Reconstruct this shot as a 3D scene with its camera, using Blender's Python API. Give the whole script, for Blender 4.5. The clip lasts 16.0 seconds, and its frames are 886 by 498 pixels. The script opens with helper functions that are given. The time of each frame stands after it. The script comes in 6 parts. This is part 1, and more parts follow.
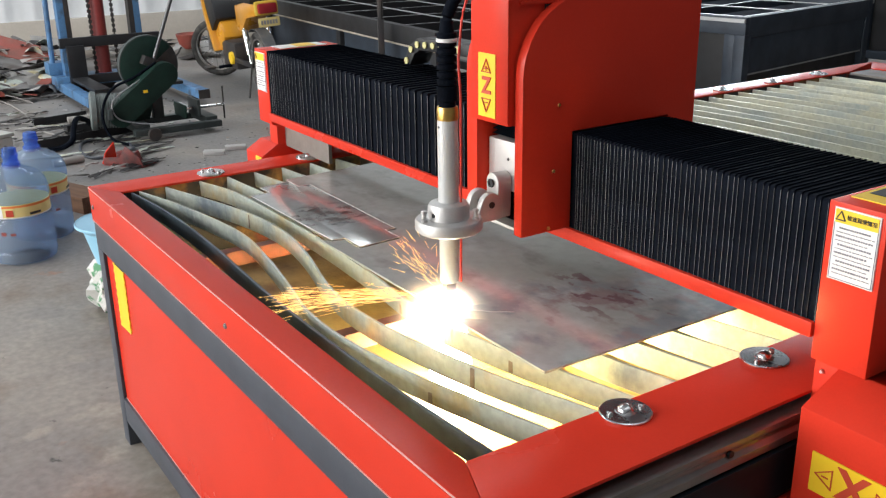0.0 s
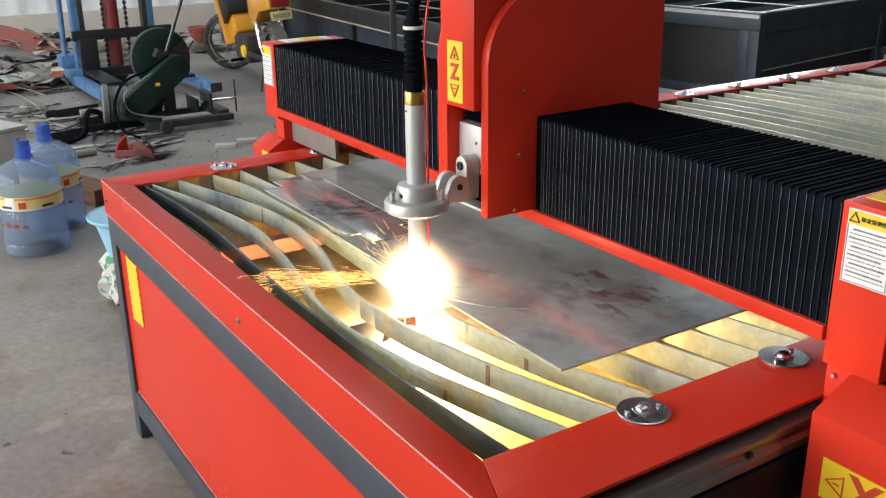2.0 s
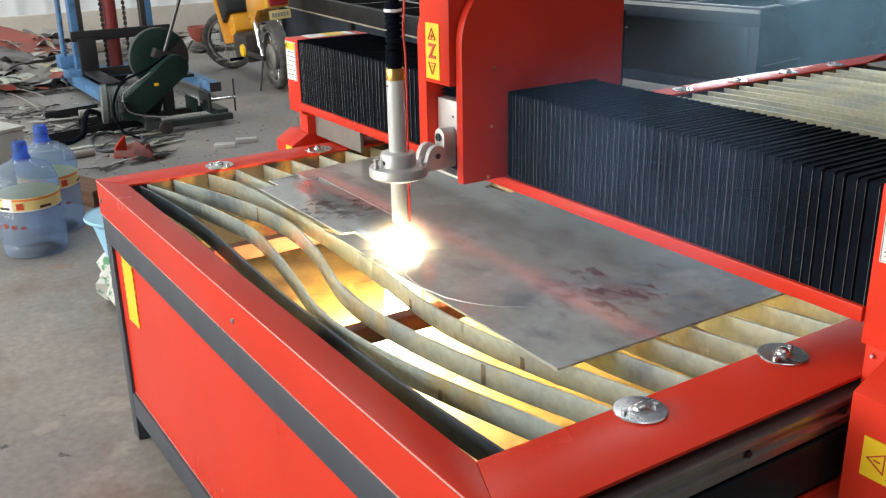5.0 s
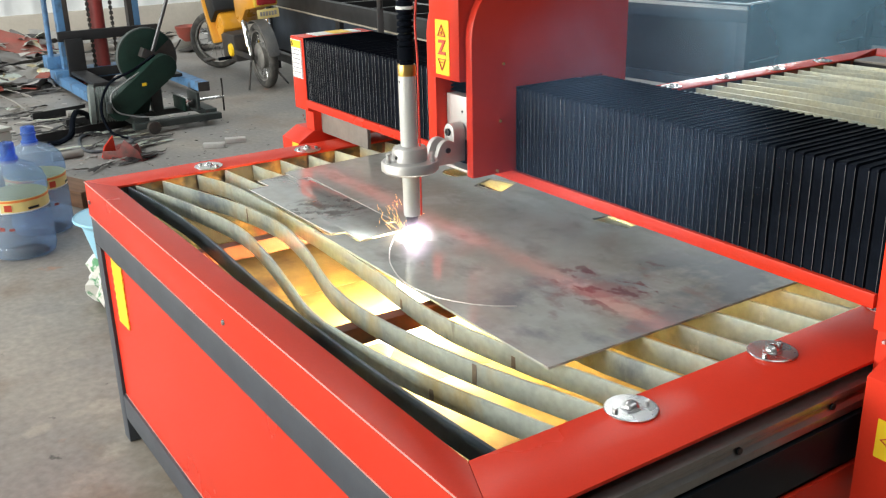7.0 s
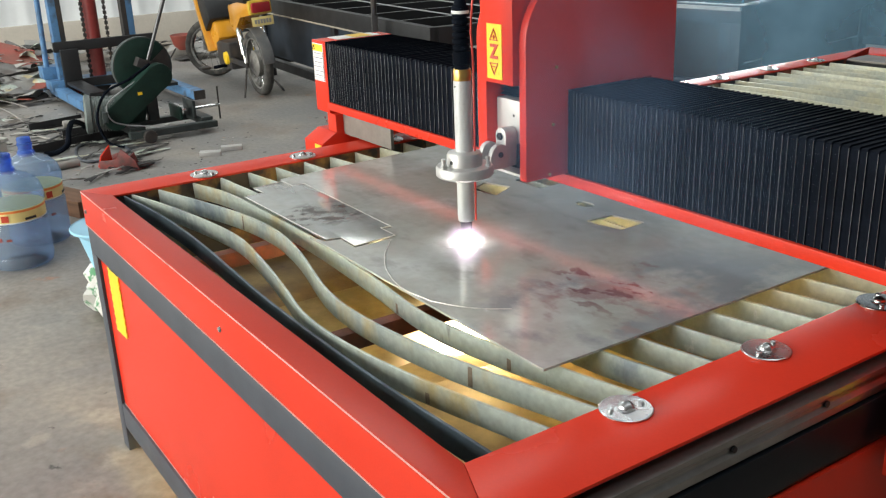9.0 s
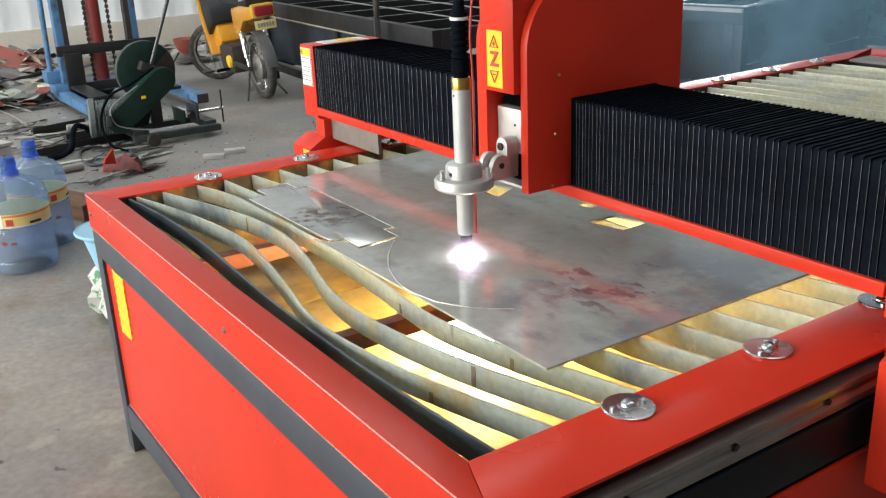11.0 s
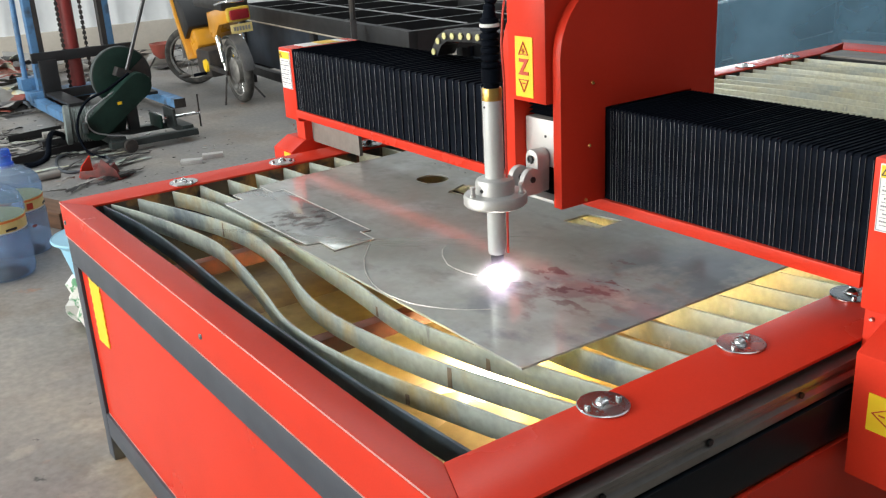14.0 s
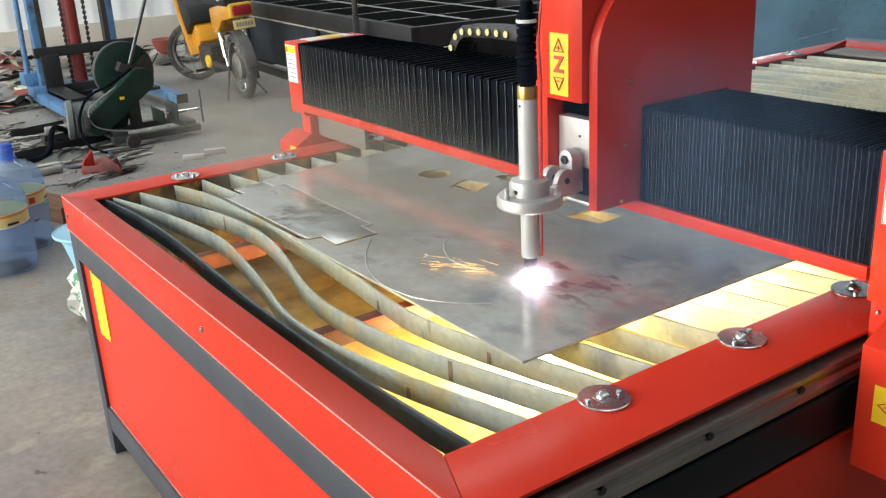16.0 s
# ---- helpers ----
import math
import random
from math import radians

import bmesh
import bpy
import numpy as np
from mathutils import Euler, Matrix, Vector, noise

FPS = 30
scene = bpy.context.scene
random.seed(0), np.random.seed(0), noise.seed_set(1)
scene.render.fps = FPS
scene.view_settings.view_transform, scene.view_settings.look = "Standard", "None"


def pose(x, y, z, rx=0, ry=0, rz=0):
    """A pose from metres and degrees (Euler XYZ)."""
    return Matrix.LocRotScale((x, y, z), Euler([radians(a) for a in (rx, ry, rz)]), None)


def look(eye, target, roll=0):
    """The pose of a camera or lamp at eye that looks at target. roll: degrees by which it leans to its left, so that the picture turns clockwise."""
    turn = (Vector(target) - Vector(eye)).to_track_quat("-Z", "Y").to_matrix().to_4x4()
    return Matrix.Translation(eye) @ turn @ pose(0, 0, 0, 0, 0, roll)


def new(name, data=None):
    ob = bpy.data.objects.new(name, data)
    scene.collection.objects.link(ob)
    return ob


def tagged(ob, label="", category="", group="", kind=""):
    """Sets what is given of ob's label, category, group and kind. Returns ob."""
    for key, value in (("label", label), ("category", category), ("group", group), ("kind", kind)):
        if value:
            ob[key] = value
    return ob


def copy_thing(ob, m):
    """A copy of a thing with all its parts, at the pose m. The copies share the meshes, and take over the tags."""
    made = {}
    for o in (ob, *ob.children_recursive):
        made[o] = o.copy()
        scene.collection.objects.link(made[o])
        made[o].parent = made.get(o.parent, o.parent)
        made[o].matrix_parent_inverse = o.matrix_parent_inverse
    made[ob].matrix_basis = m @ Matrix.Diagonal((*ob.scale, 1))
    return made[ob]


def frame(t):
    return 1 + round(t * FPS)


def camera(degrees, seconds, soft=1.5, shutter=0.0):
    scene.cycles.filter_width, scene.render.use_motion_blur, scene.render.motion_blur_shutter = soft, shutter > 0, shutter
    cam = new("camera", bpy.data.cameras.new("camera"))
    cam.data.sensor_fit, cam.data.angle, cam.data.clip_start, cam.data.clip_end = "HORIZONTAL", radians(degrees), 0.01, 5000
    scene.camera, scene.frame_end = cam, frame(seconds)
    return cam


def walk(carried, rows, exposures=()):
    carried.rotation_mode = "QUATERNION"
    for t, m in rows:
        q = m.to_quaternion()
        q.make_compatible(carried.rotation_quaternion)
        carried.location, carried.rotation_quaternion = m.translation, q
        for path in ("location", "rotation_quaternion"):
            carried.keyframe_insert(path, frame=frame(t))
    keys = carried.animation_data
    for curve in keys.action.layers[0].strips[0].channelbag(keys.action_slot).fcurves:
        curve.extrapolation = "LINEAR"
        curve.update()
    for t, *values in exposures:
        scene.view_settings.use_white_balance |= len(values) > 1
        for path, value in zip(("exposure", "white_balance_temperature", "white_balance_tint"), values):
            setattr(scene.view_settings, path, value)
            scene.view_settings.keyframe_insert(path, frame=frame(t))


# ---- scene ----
cam = camera(50.0, 16.0, soft=1.25)
PATH = [
    (0, (2.506, -0.544, 1.412), (0.932, 0.492, 0.742), -0.9),
    (0.5, (2.501, -0.55, 1.411), (0.923, 0.481, 0.741), -0.9),
    (1, (2.498, -0.549, 1.413), (0.916, 0.473, 0.74), -0.9),
    (1.5, (2.492, -0.543, 1.407), (0.908, 0.474, 0.731), -0.9),
    (2, (2.489, -0.545, 1.409), (0.907, 0.472, 0.729), -0.7),
    (2.5, (2.489, -0.537, 1.402), (0.9, 0.472, 0.727), -0.7),
    (3, (2.486, -0.53, 1.401), (0.894, 0.474, 0.723), -0.8),
    (3.5, (2.486, -0.53, 1.401), (0.896, 0.474, 0.72), -0.8),
    (4, (2.485, -0.53, 1.402), (0.896, 0.475, 0.719), -0.9),
    (6.5, (2.48, -0.517, 1.403), (0.905, 0.508, 0.717), -1.4),
    (7, (2.482, -0.525, 1.406), (0.911, 0.503, 0.718), -1.4),
    (7.5, (2.488, -0.521, 1.408), (0.916, 0.506, 0.72), -1.7),
    (8, (2.493, -0.522, 1.407), (0.918, 0.507, 0.727), -1.9),
    (8.5, (2.492, -0.524, 1.408), (0.918, 0.506, 0.73), -2.0),
    (9, (2.492, -0.523, 1.407), (0.919, 0.51, 0.728), -2.2),
    (11.5, (2.506, -0.529, 1.406), (0.928, 0.5, 0.734), -2.5),
    (12, (2.512, -0.527, 1.409), (0.939, 0.512, 0.738), -2.5),
    (12.5, (2.513, -0.526, 1.411), (0.946, 0.523, 0.744), -2.6),
    (13, (2.51, -0.52, 1.405), (0.943, 0.529, 0.741), -2.8),
    (13.5, (2.51, -0.516, 1.408), (0.948, 0.538, 0.737), -3.0),
    (14, (2.51, -0.518, 1.409), (0.953, 0.54, 0.735), -3.2),
    (14.5, (2.511, -0.521, 1.407), (0.951, 0.534, 0.733), -3.2),
    (15, (2.51, -0.521, 1.409), (0.949, 0.532, 0.736), -3.2),
    (15.5, (2.509, -0.517, 1.405), (0.949, 0.536, 0.73), -3.2),
    (16, (2.512, -0.519, 1.403), (0.954, 0.535, 0.724), -3.0),
]
walk(cam, [(t, look(eye, target, roll)) for t, eye, target, roll in PATH], exposures=[(0, -0.1, 6500, 10), (1.0, -0.22, 6500, 9), (1.5, -0.25, 6500, 9), (3.5, -0.28, 6500, 10), (6.5, 0.1, 6800, 5), (7.5, 0.12, 6800, 5), (9, 0.04, 6800, 5), (12, 0.0, 6600, 7), (14, 0.0, 6600, 6), (15, 0.12, 6700, 5), (16, 0.06, 6700, 6)])

# torch axis over the plate: seconds, x, y
TORCH = [(0, 1.21, .322), (.5, 1.183, .309), (1, 1.150, .304), (1.5, 1.122, .300), (2, 1.088, .301), (2.5, 1.055, .307), (3, 1.023, .317),
         (3.5, .990, .329), (4, .961, .344), (4.7, .917, .370),
         (5.4, .862, .414), (5.9, .850, .424), (6.5, .876, .429), (7, .884, .446), (7.5, .905, .469), (8, .924, .494), (8.5, .945, .519),
         (9, .966, .539), (9.6, .964, .546), (10.4, .990, .513), (10.9, 1.020, .492), (11.5, 1.068, .471), (12, 1.096, .469), (12.5, 1.126, .470), (13, 1.158, .480), (13.5, 1.175, .502),
         (14, 1.186, .504), (14.5, 1.203, .521), (15, 1.221, .545), (15.5, 1.239, .539), (16, 1.263, .517)]
TOP = 0.75        # height of the table's rim
FRONT = 0.25      # from the torch axis to the bridge's front face

# ---- world and light ----
world = bpy.data.worlds.new("sky")
scene.world = world
world.use_nodes = True
wn = world.node_tree.nodes
sky = wn.new("ShaderNodeTexSky")
sky.sky_type, sky.sun_disc, sky.sun_elevation, sky.sun_rotation = "NISHITA", False, radians(50), radians(200)
wn["Background"].inputs["Strength"].default_value = 0.12
world.node_tree.links.new(sky.outputs["Color"], wn["Background"].inputs["Color"])


def area_lamp(name, m, sx, sy, watts, color):
    data = bpy.data.lights.new(name, "AREA")
    data.shape, data.size, data.size_y, data.energy, data.color = "RECTANGLE", sx, sy, watts, color
    ob = new(name, data)
    ob.matrix_world = m
    return ob


area_lamp("door_daylight", look((-2.2, -6.9, 2.4), (-2.2, 0, 1.6)), 9.0, 4.2, 1120, (1.0, 0.97, 0.94))
area_lamp("far_window_daylight", look((-8.68, 13.2, 3.1), (0, 13.2, 3.1)), 3.2, 1.6, 380, (0.86, 0.93, 1.0))
# two added fill lamps overhead, placed to balance tops and right-hand faces
for sx, watts in ((-5.0, 285), (3.4, 105)):
    area_lamp("roof_fill", look((sx, 2.5, 5.9), (sx, 2.5, 0)), 1.4, 11.0, watts, (0.95, 0.98, 1.0))
scene.view_settings.exposure = 0.0


# ---- mesh helpers ----
def link(name, bm, material, parent=None, label=""):
    data = bpy.data.meshes.new(name)
    bm.normal_update()
    bm.to_mesh(data)
    bm.free()
    for m in (material if isinstance(material, (list, tuple)) else [material]):
        data.materials.append(m)
    if data.polygons:
        data.set_sharp_from_angle(angle=radians(32))
    ob = new(name, data)
    ob.parent = parent
    if label:
        ob["label"] = label
    return ob


def part(name, bm, material, parent, label=""):
    return link(name, bm, material, parent, label)


def empty(name, m=None):
    ob = new(name)
    ob.empty_display_size = 0.1
    if m is not None:
        ob.matrix_world = m
    return ob


def box(x0, x1, y0, y1, z0, z1, bevel=0.0, bm=None, m=None):
    bm = bm or bmesh.new()
    made = bmesh.ops.create_cube(bm, size=1.0)["verts"]
    bmesh.ops.transform(bm, matrix=Matrix.Translation(((x0 + x1) / 2, (y0 + y1) / 2, (z0 + z1) / 2)) @ Matrix.Diagonal((x1 - x0, y1 - y0, z1 - z0, 1)), verts=made)
    if bevel:
        edges = {e for v in made for e in v.link_edges}
        out = bmesh.ops.bevel(bm, geom=list(edges), offset=bevel, segments=2, affect="EDGES", profile=0.6)
        made = out["verts"] if m is None else list({v for f in out["faces"] for v in f.verts} | {v for v in made if v.is_valid})
    if m is not None:
        bmesh.ops.transform(bm, matrix=m, verts=made)
    return bm


def lathe(profile, m=None, seg=24, bm=None):
    """A turned body: (radius, height) from the bottom to the top, smooth."""
    bm = bm or bmesh.new()
    rings = []
    for r, z in profile:
        ring = [bm.verts.new((max(r, 1e-4) * math.cos(2 * math.pi * k / seg), max(r, 1e-4) * math.sin(2 * math.pi * k / seg), z)) for k in range(seg)]
        rings.append(ring)
    for a, b in zip(rings, rings[1:]):
        for k in range(seg):
            bm.faces.new((a[k], a[(k + 1) % seg], b[(k + 1) % seg], b[k])).smooth = True
    bm.faces.new(rings[0][::-1]), bm.faces.new(rings[-1])
    if m is not None:
        bmesh.ops.transform(bm, matrix=m, verts=[v for r in rings for v in r])
    return bm


def rod(p, q, r, r2=None, seg=10, bm=None):
    p, q = Vector(p), Vector(q)
    m = Matrix.Translation(p) @ (q - p).to_track_quat("Z", "Y").to_matrix().to_4x4()
    return lathe([(r, 0), (r if r2 is None else r2, (q - p).length)], m, seg, bm)


def tube(points, r, seg=8, bm=None, smooth=6):
    """A hose along a soft curve through the points."""
    bm = bm or bmesh.new()
    pts = [Vector(p) for p in points]
    path = []
    for i in range(len(pts) - 1):
        a, b, c, d = pts[max(i - 1, 0)], pts[i], pts[i + 1], pts[min(i + 2, len(pts) - 1)]
        for k in range(smooth):
            u = k / smooth
            path.append(0.5 * (2 * b + (c - a) * u + (2 * a - 5 * b + 4 * c - d) * u * u + (3 * b - a - 3 * c + d) * u ** 3))
    path.append(pts[-1])
    rings = []
    for i, p in enumerate(path):
        way = (path[min(i + 1, len(path) - 1)] - path[max(i - 1, 0)]).normalized()
        side = way.cross(Vector((0.13, 0.2, 0.97))).normalized()
        up = side.cross(way)
        rings.append([bm.verts.new(p + r * (math.cos(2 * math.pi * k / seg) * side + math.sin(2 * math.pi * k / seg) * up)) for k in range(seg)])
    for a, b in zip(rings, rings[1:]):
        for k in range(seg):
            bm.faces.new((a[k], a[(k + 1) % seg], b[(k + 1) % seg], b[k])).smooth = True
    bm.faces.new(rings[0][::-1]), bm.faces.new(rings[-1])
    bmesh.ops.recalc_face_normals(bm, faces=bm.faces)
    return bm


def prism(outline, axis, a, b, holes=(), bm=None, bevel=0.0):
    """A flat outline (two coordinates), with holes, made thick along axis from a to b."""
    from mathutils.geometry import tessellate_polygon
    bm = bm or bmesh.new()

    def at(u, v, w):
        return {"x": (w, u, v), "y": (u, w, v), "z": (u, v, w)}[axis]
    loops = [list(outline)] + [list(h) for h in holes]
    flat = [p for l in loops for p in l]
    tris = tessellate_polygon([[Vector((p[0], p[1], 0)) for p in l] for l in loops])
    lo, hi = [bm.verts.new(at(*p, a)) for p in flat], [bm.verts.new(at(*p, b)) for p in flat]
    for t in tris:
        bm.faces.new([lo[i] for i in t]), bm.faces.new([hi[i] for i in reversed(t)])
    n = 0
    for l in loops:
        k = len(l)
        for i in range(k):
            bm.faces.new((lo[n + i], lo[n + (i + 1) % k], hi[n + (i + 1) % k], hi[n + i]))
        n += k
    bmesh.ops.recalc_face_normals(bm, faces=bm.faces)
    if bevel:
        sharp = [e for e in bm.edges if len(e.link_faces) == 2 and e.calc_face_angle() > 0.5]
        bmesh.ops.bevel(bm, geom=sharp, offset=bevel, segments=2, affect="EDGES", profile=0.6)
    return bm


def arc(cx, cy, r, a0, a1, n=10):
    return [(cx + r * math.cos(radians(a0 + (a1 - a0) * k / n)), cy + r * math.sin(radians(a0 + (a1 - a0) * k / n))) for k in range(n + 1)]


def letters(text, size, material, parent, m, name="lettering", depth=0.0006, bold=0.0):
    """Words as a mesh, in the built-in font, centred on m's origin in its xy plane."""
    curve = bpy.data.curves.new(name, "FONT")
    curve.body, curve.size, curve.align_x, curve.align_y, curve.extrude = text, size, "CENTER", "CENTER", depth
    curve.offset = bold
    tmp = bpy.data.objects.new(name, curve)
    scene.collection.objects.link(tmp)
    data = bpy.data.meshes.new_from_object(tmp.evaluated_get(bpy.context.evaluated_depsgraph_get()))
    bpy.data.objects.remove(tmp)
    data.transform(m)
    data.materials.clear()
    data.materials.append(material)
    ob = new(name, data)
    ob.parent = parent
    return ob


# ---- materials ----
def material(name, color, rough=0.5, metal=0.0, vary=0.12, scale=6.0, fine=60.0, bump=0.1, coat=0.0, other=None, spread=(0.4, 0.7), glow=None, rough_vary=0.1, spec=0.5, stretch=(1, 1, 1)):
    """A surface with variation at two scales; other: a second colour in patches (stains, rust, dust)."""
    m = bpy.data.materials.new(name)
    m.use_nodes = True
    n, l = m.node_tree.nodes, m.node_tree.links
    b = n["Principled BSDF"]
    co = n.new("ShaderNodeTexCoord")
    big, small = n.new("ShaderNodeTexNoise"), n.new("ShaderNodeTexNoise")
    big.inputs["Scale"].default_value, big.inputs["Detail"].default_value = scale, 6
    small.inputs["Scale"].default_value, small.inputs["Detail"].default_value = fine, 4
    mp = n.new("ShaderNodeMapping")
    mp.inputs["Scale"].default_value = stretch
    l.new(co.outputs["Object"], mp.inputs["Vector"])
    for t in (big, small):
        l.new(mp.outputs["Vector"], t.inputs["Vector"])
    ramp = n.new("ShaderNodeValToRGB")
    ramp.color_ramp.elements[0].position, ramp.color_ramp.elements[1].position = spread
    dark = other or tuple(c * (1 - 2 * vary) for c in color)
    ramp.color_ramp.elements[0].color, ramp.color_ramp.elements[1].color = (*color, 1), (*dark, 1)
    l.new(big.outputs["Fac"], ramp.inputs["Fac"])
    mix = n.new("ShaderNodeMix")
    mix.data_type, mix.blend_type = "RGBA", "MULTIPLY"
    mix.inputs["Factor"].default_value = 1.0
    grain = n.new("ShaderNodeMapRange")
    grain.inputs["To Min"].default_value, grain.inputs["To Max"].default_value = 1 - vary, 1 + vary
    l.new(small.outputs["Fac"], grain.inputs["Value"])
    l.new(ramp.outputs["Color"], mix.inputs["A"]), l.new(grain.outputs["Result"], mix.inputs["B"])
    l.new(mix.outputs["Result"], b.inputs["Base Color"])
    rr = n.new("ShaderNodeMapRange")
    rr.inputs["To Min"].default_value, rr.inputs["To Max"].default_value = max(rough - rough_vary, 0.02), min(rough + rough_vary, 1)
    l.new(big.outputs["Fac"], rr.inputs["Value"]), l.new(rr.outputs["Result"], b.inputs["Roughness"])
    b.inputs["Metallic"].default_value = metal
    b.inputs["Specular IOR Level"].default_value = spec
    b.inputs["Coat Weight"].default_value = coat
    b.inputs["Coat Roughness"].default_value = 0.12
    if bump:
        bp = n.new("ShaderNodeBump")
        bp.inputs["Strength"].default_value, bp.inputs["Distance"].default_value = bump, 0.002
        l.new(small.outputs["Fac"], bp.inputs["Height"]), l.new(bp.outputs["Normal"], b.inputs["Normal"])
    if glow:
        b.inputs["Emission Color"].default_value, b.inputs["Emission Strength"].default_value = (*glow[0], 1), glow[1]
    return m


def layered(name, color, layers, rough, metal=0.0, fine=60.0, grain=0.1, bump=0.05, spec=0.5):
    """A base colour with stains laid over it: (colour, roughness, scale, from, to, stretch, spot or None)."""
    m = bpy.data.materials.new(name)
    m.use_nodes = True
    n, l = m.node_tree.nodes, m.node_tree.links
    b = n["Principled BSDF"]
    b.inputs["Metallic"].default_value, b.inputs["Specular IOR Level"].default_value = metal, spec
    co, col, rgh = n.new("ShaderNodeTexCoord"), n.new("ShaderNodeRGB"), n.new("ShaderNodeValue")
    col.outputs[0].default_value, rgh.outputs[0].default_value = (*color, 1), rough
    col, rgh = col.outputs[0], rgh.outputs[0]
    for k, (tint, r, scale, lo, hi, stretch, spot) in enumerate(layers):
        mp, noi, mask = n.new("ShaderNodeMapping"), n.new("ShaderNodeTexNoise"), n.new("ShaderNodeMapRange")
        mp.inputs["Scale"].default_value, mp.inputs["Location"].default_value = stretch, (3.7 * k, 1.9 * k, 0)
        noi.inputs["Scale"].default_value, noi.inputs["Detail"].default_value, noi.inputs["Roughness"].default_value = scale, 7, 0.58
        mask.inputs["From Min"].default_value, mask.inputs["From Max"].default_value = lo, hi
        l.new(co.outputs["Object"], mp.inputs["Vector"]), l.new(mp.outputs[0], noi.inputs["Vector"]), l.new(noi.outputs["Fac"], mask.inputs["Value"])
        fac = mask.outputs[0]
        if spot:
            far, near, mul = n.new("ShaderNodeVectorMath"), n.new("ShaderNodeMapRange"), n.new("ShaderNodeMath")
            far.operation, mul.operation = "DISTANCE", "MULTIPLY"
            far.inputs[1].default_value = spot[:3]
            near.inputs["From Min"].default_value, near.inputs["From Max"].default_value = spot[3], spot[3] * 0.5
            l.new(co.outputs["Object"], far.inputs[0]), l.new(far.outputs["Value"], near.inputs["Value"])
            l.new(near.outputs[0], mul.inputs[0]), l.new(fac, mul.inputs[1])
            fac = mul.outputs[0]
        mix, mr = n.new("ShaderNodeMix"), n.new("ShaderNodeMix")
        mix.data_type = "RGBA"
        mr.inputs["B"].default_value = r
        for sock in mix.inputs:
            if sock.type == "RGBA" and sock.name == "B":
                sock.default_value = (*tint, 1)
            if sock.type == "RGBA" and sock.name == "A":
                l.new(col, sock)
        l.new(fac, mix.inputs["Factor"]), l.new(fac, mr.inputs["Factor"]), l.new(rgh, mr.inputs["A"])
        col, rgh = [o for o in mix.outputs if o.type == "RGBA"][0], mr.outputs[0]
    small, gr, mx = n.new("ShaderNodeTexNoise"), n.new("ShaderNodeMapRange"), n.new("ShaderNodeVectorMath")
    small.inputs["Scale"].default_value, small.inputs["Detail"].default_value = fine, 5
    gr.inputs["From Min"].default_value, gr.inputs["From Max"].default_value = 0.3, 0.7
    gr.inputs["To Min"].default_value, gr.inputs["To Max"].default_value = 1 - grain, 1 + grain
    mx.operation = "SCALE"
    l.new(co.outputs["Object"], small.inputs["Vector"]), l.new(small.outputs["Fac"], gr.inputs["Value"])
    l.new(col, mx.inputs[0]), l.new(gr.outputs[0], mx.inputs["Scale"])
    l.new(mx.outputs[0], b.inputs["Base Color"]), l.new(rgh, b.inputs["Roughness"])
    if bump:
        bp = n.new("ShaderNodeBump")
        bp.inputs["Strength"].default_value, bp.inputs["Distance"].default_value = bump, 0.002
        l.new(small.outputs["Fac"], bp.inputs["Height"]), l.new(bp.outputs["Normal"], b.inputs["Normal"])
    return m


RED = material("red_enamel", (0.62, 0.040, 0.020), 0.26, vary=0.05, scale=3, fine=250, bump=0.03, spec=0.15, rough_vary=0.05)
CHARCOAL = material("charcoal_paint", (0.048, 0.058, 0.075), 0.45, vary=0.1, scale=5, fine=200, bump=0.05)
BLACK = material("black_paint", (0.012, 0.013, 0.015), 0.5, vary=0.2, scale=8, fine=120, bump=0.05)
RAILBLACK = material("blue_black_enamel", (0.006, 0.009, 0.013), 0.35, vary=0.2, scale=6, fine=120, bump=0.04, spec=0.2)
RUBBER = material("black_pleated_cloth", (0.0055, 0.0075, 0.012), 0.62, vary=0.25, scale=14, fine=300, bump=0.15, spec=0.015)
GALV = layered("galvanised_steel", (0.50, 0.56, 0.50), [((0.36, 0.41, 0.40), 0.42, 6, 0.46, 0.66, (1, 1, 0.4), None), ((0.18, 0.22, 0.25), 0.45, 5, 0.58, 0.70, (1, 1, 0.6), None), ((0.50, 0.42, 0.22), 0.4, 7, 0.55, 0.70, (1, 1, 0.5), None),
                                                       ((0.16, 0.15, 0.14), 0.55, 20, 0.66, 0.74, (1, 1, 0.2), None), ((0.68, 0.70, 0.66), 0.25, 34, 0.66, 0.74, (1, 1, 0.6), None)], 0.36, 0.22, 85, 0.12, 0.08)
# cleaner far slats, the jet's yellow light mixed into their colour
GALV_CLEAN_WARM = layered("clean_warmed_galvanised_steel", (0.56, 0.565, 0.45), [((0.40, 0.44, 0.40), 0.42, 6, 0.44, 0.64, (1, 1, 0.4), None), ((0.54, 0.52, 0.36), 0.4, 8, 0.52, 0.70, (1, 1, 0.3), None), ((0.28, 0.31, 0.30), 0.5, 20, 0.64, 0.72, (1, 1, 0.2), None)], 0.36, 0.25, 85, 0.12, 0.08)
SCORCH = material("scorched_steel", (0.085, 0.12, 0.15), 0.42, 0.4, vary=0.25, scale=8, fine=70, bump=0.1, other=(0.035, 0.045, 0.055))
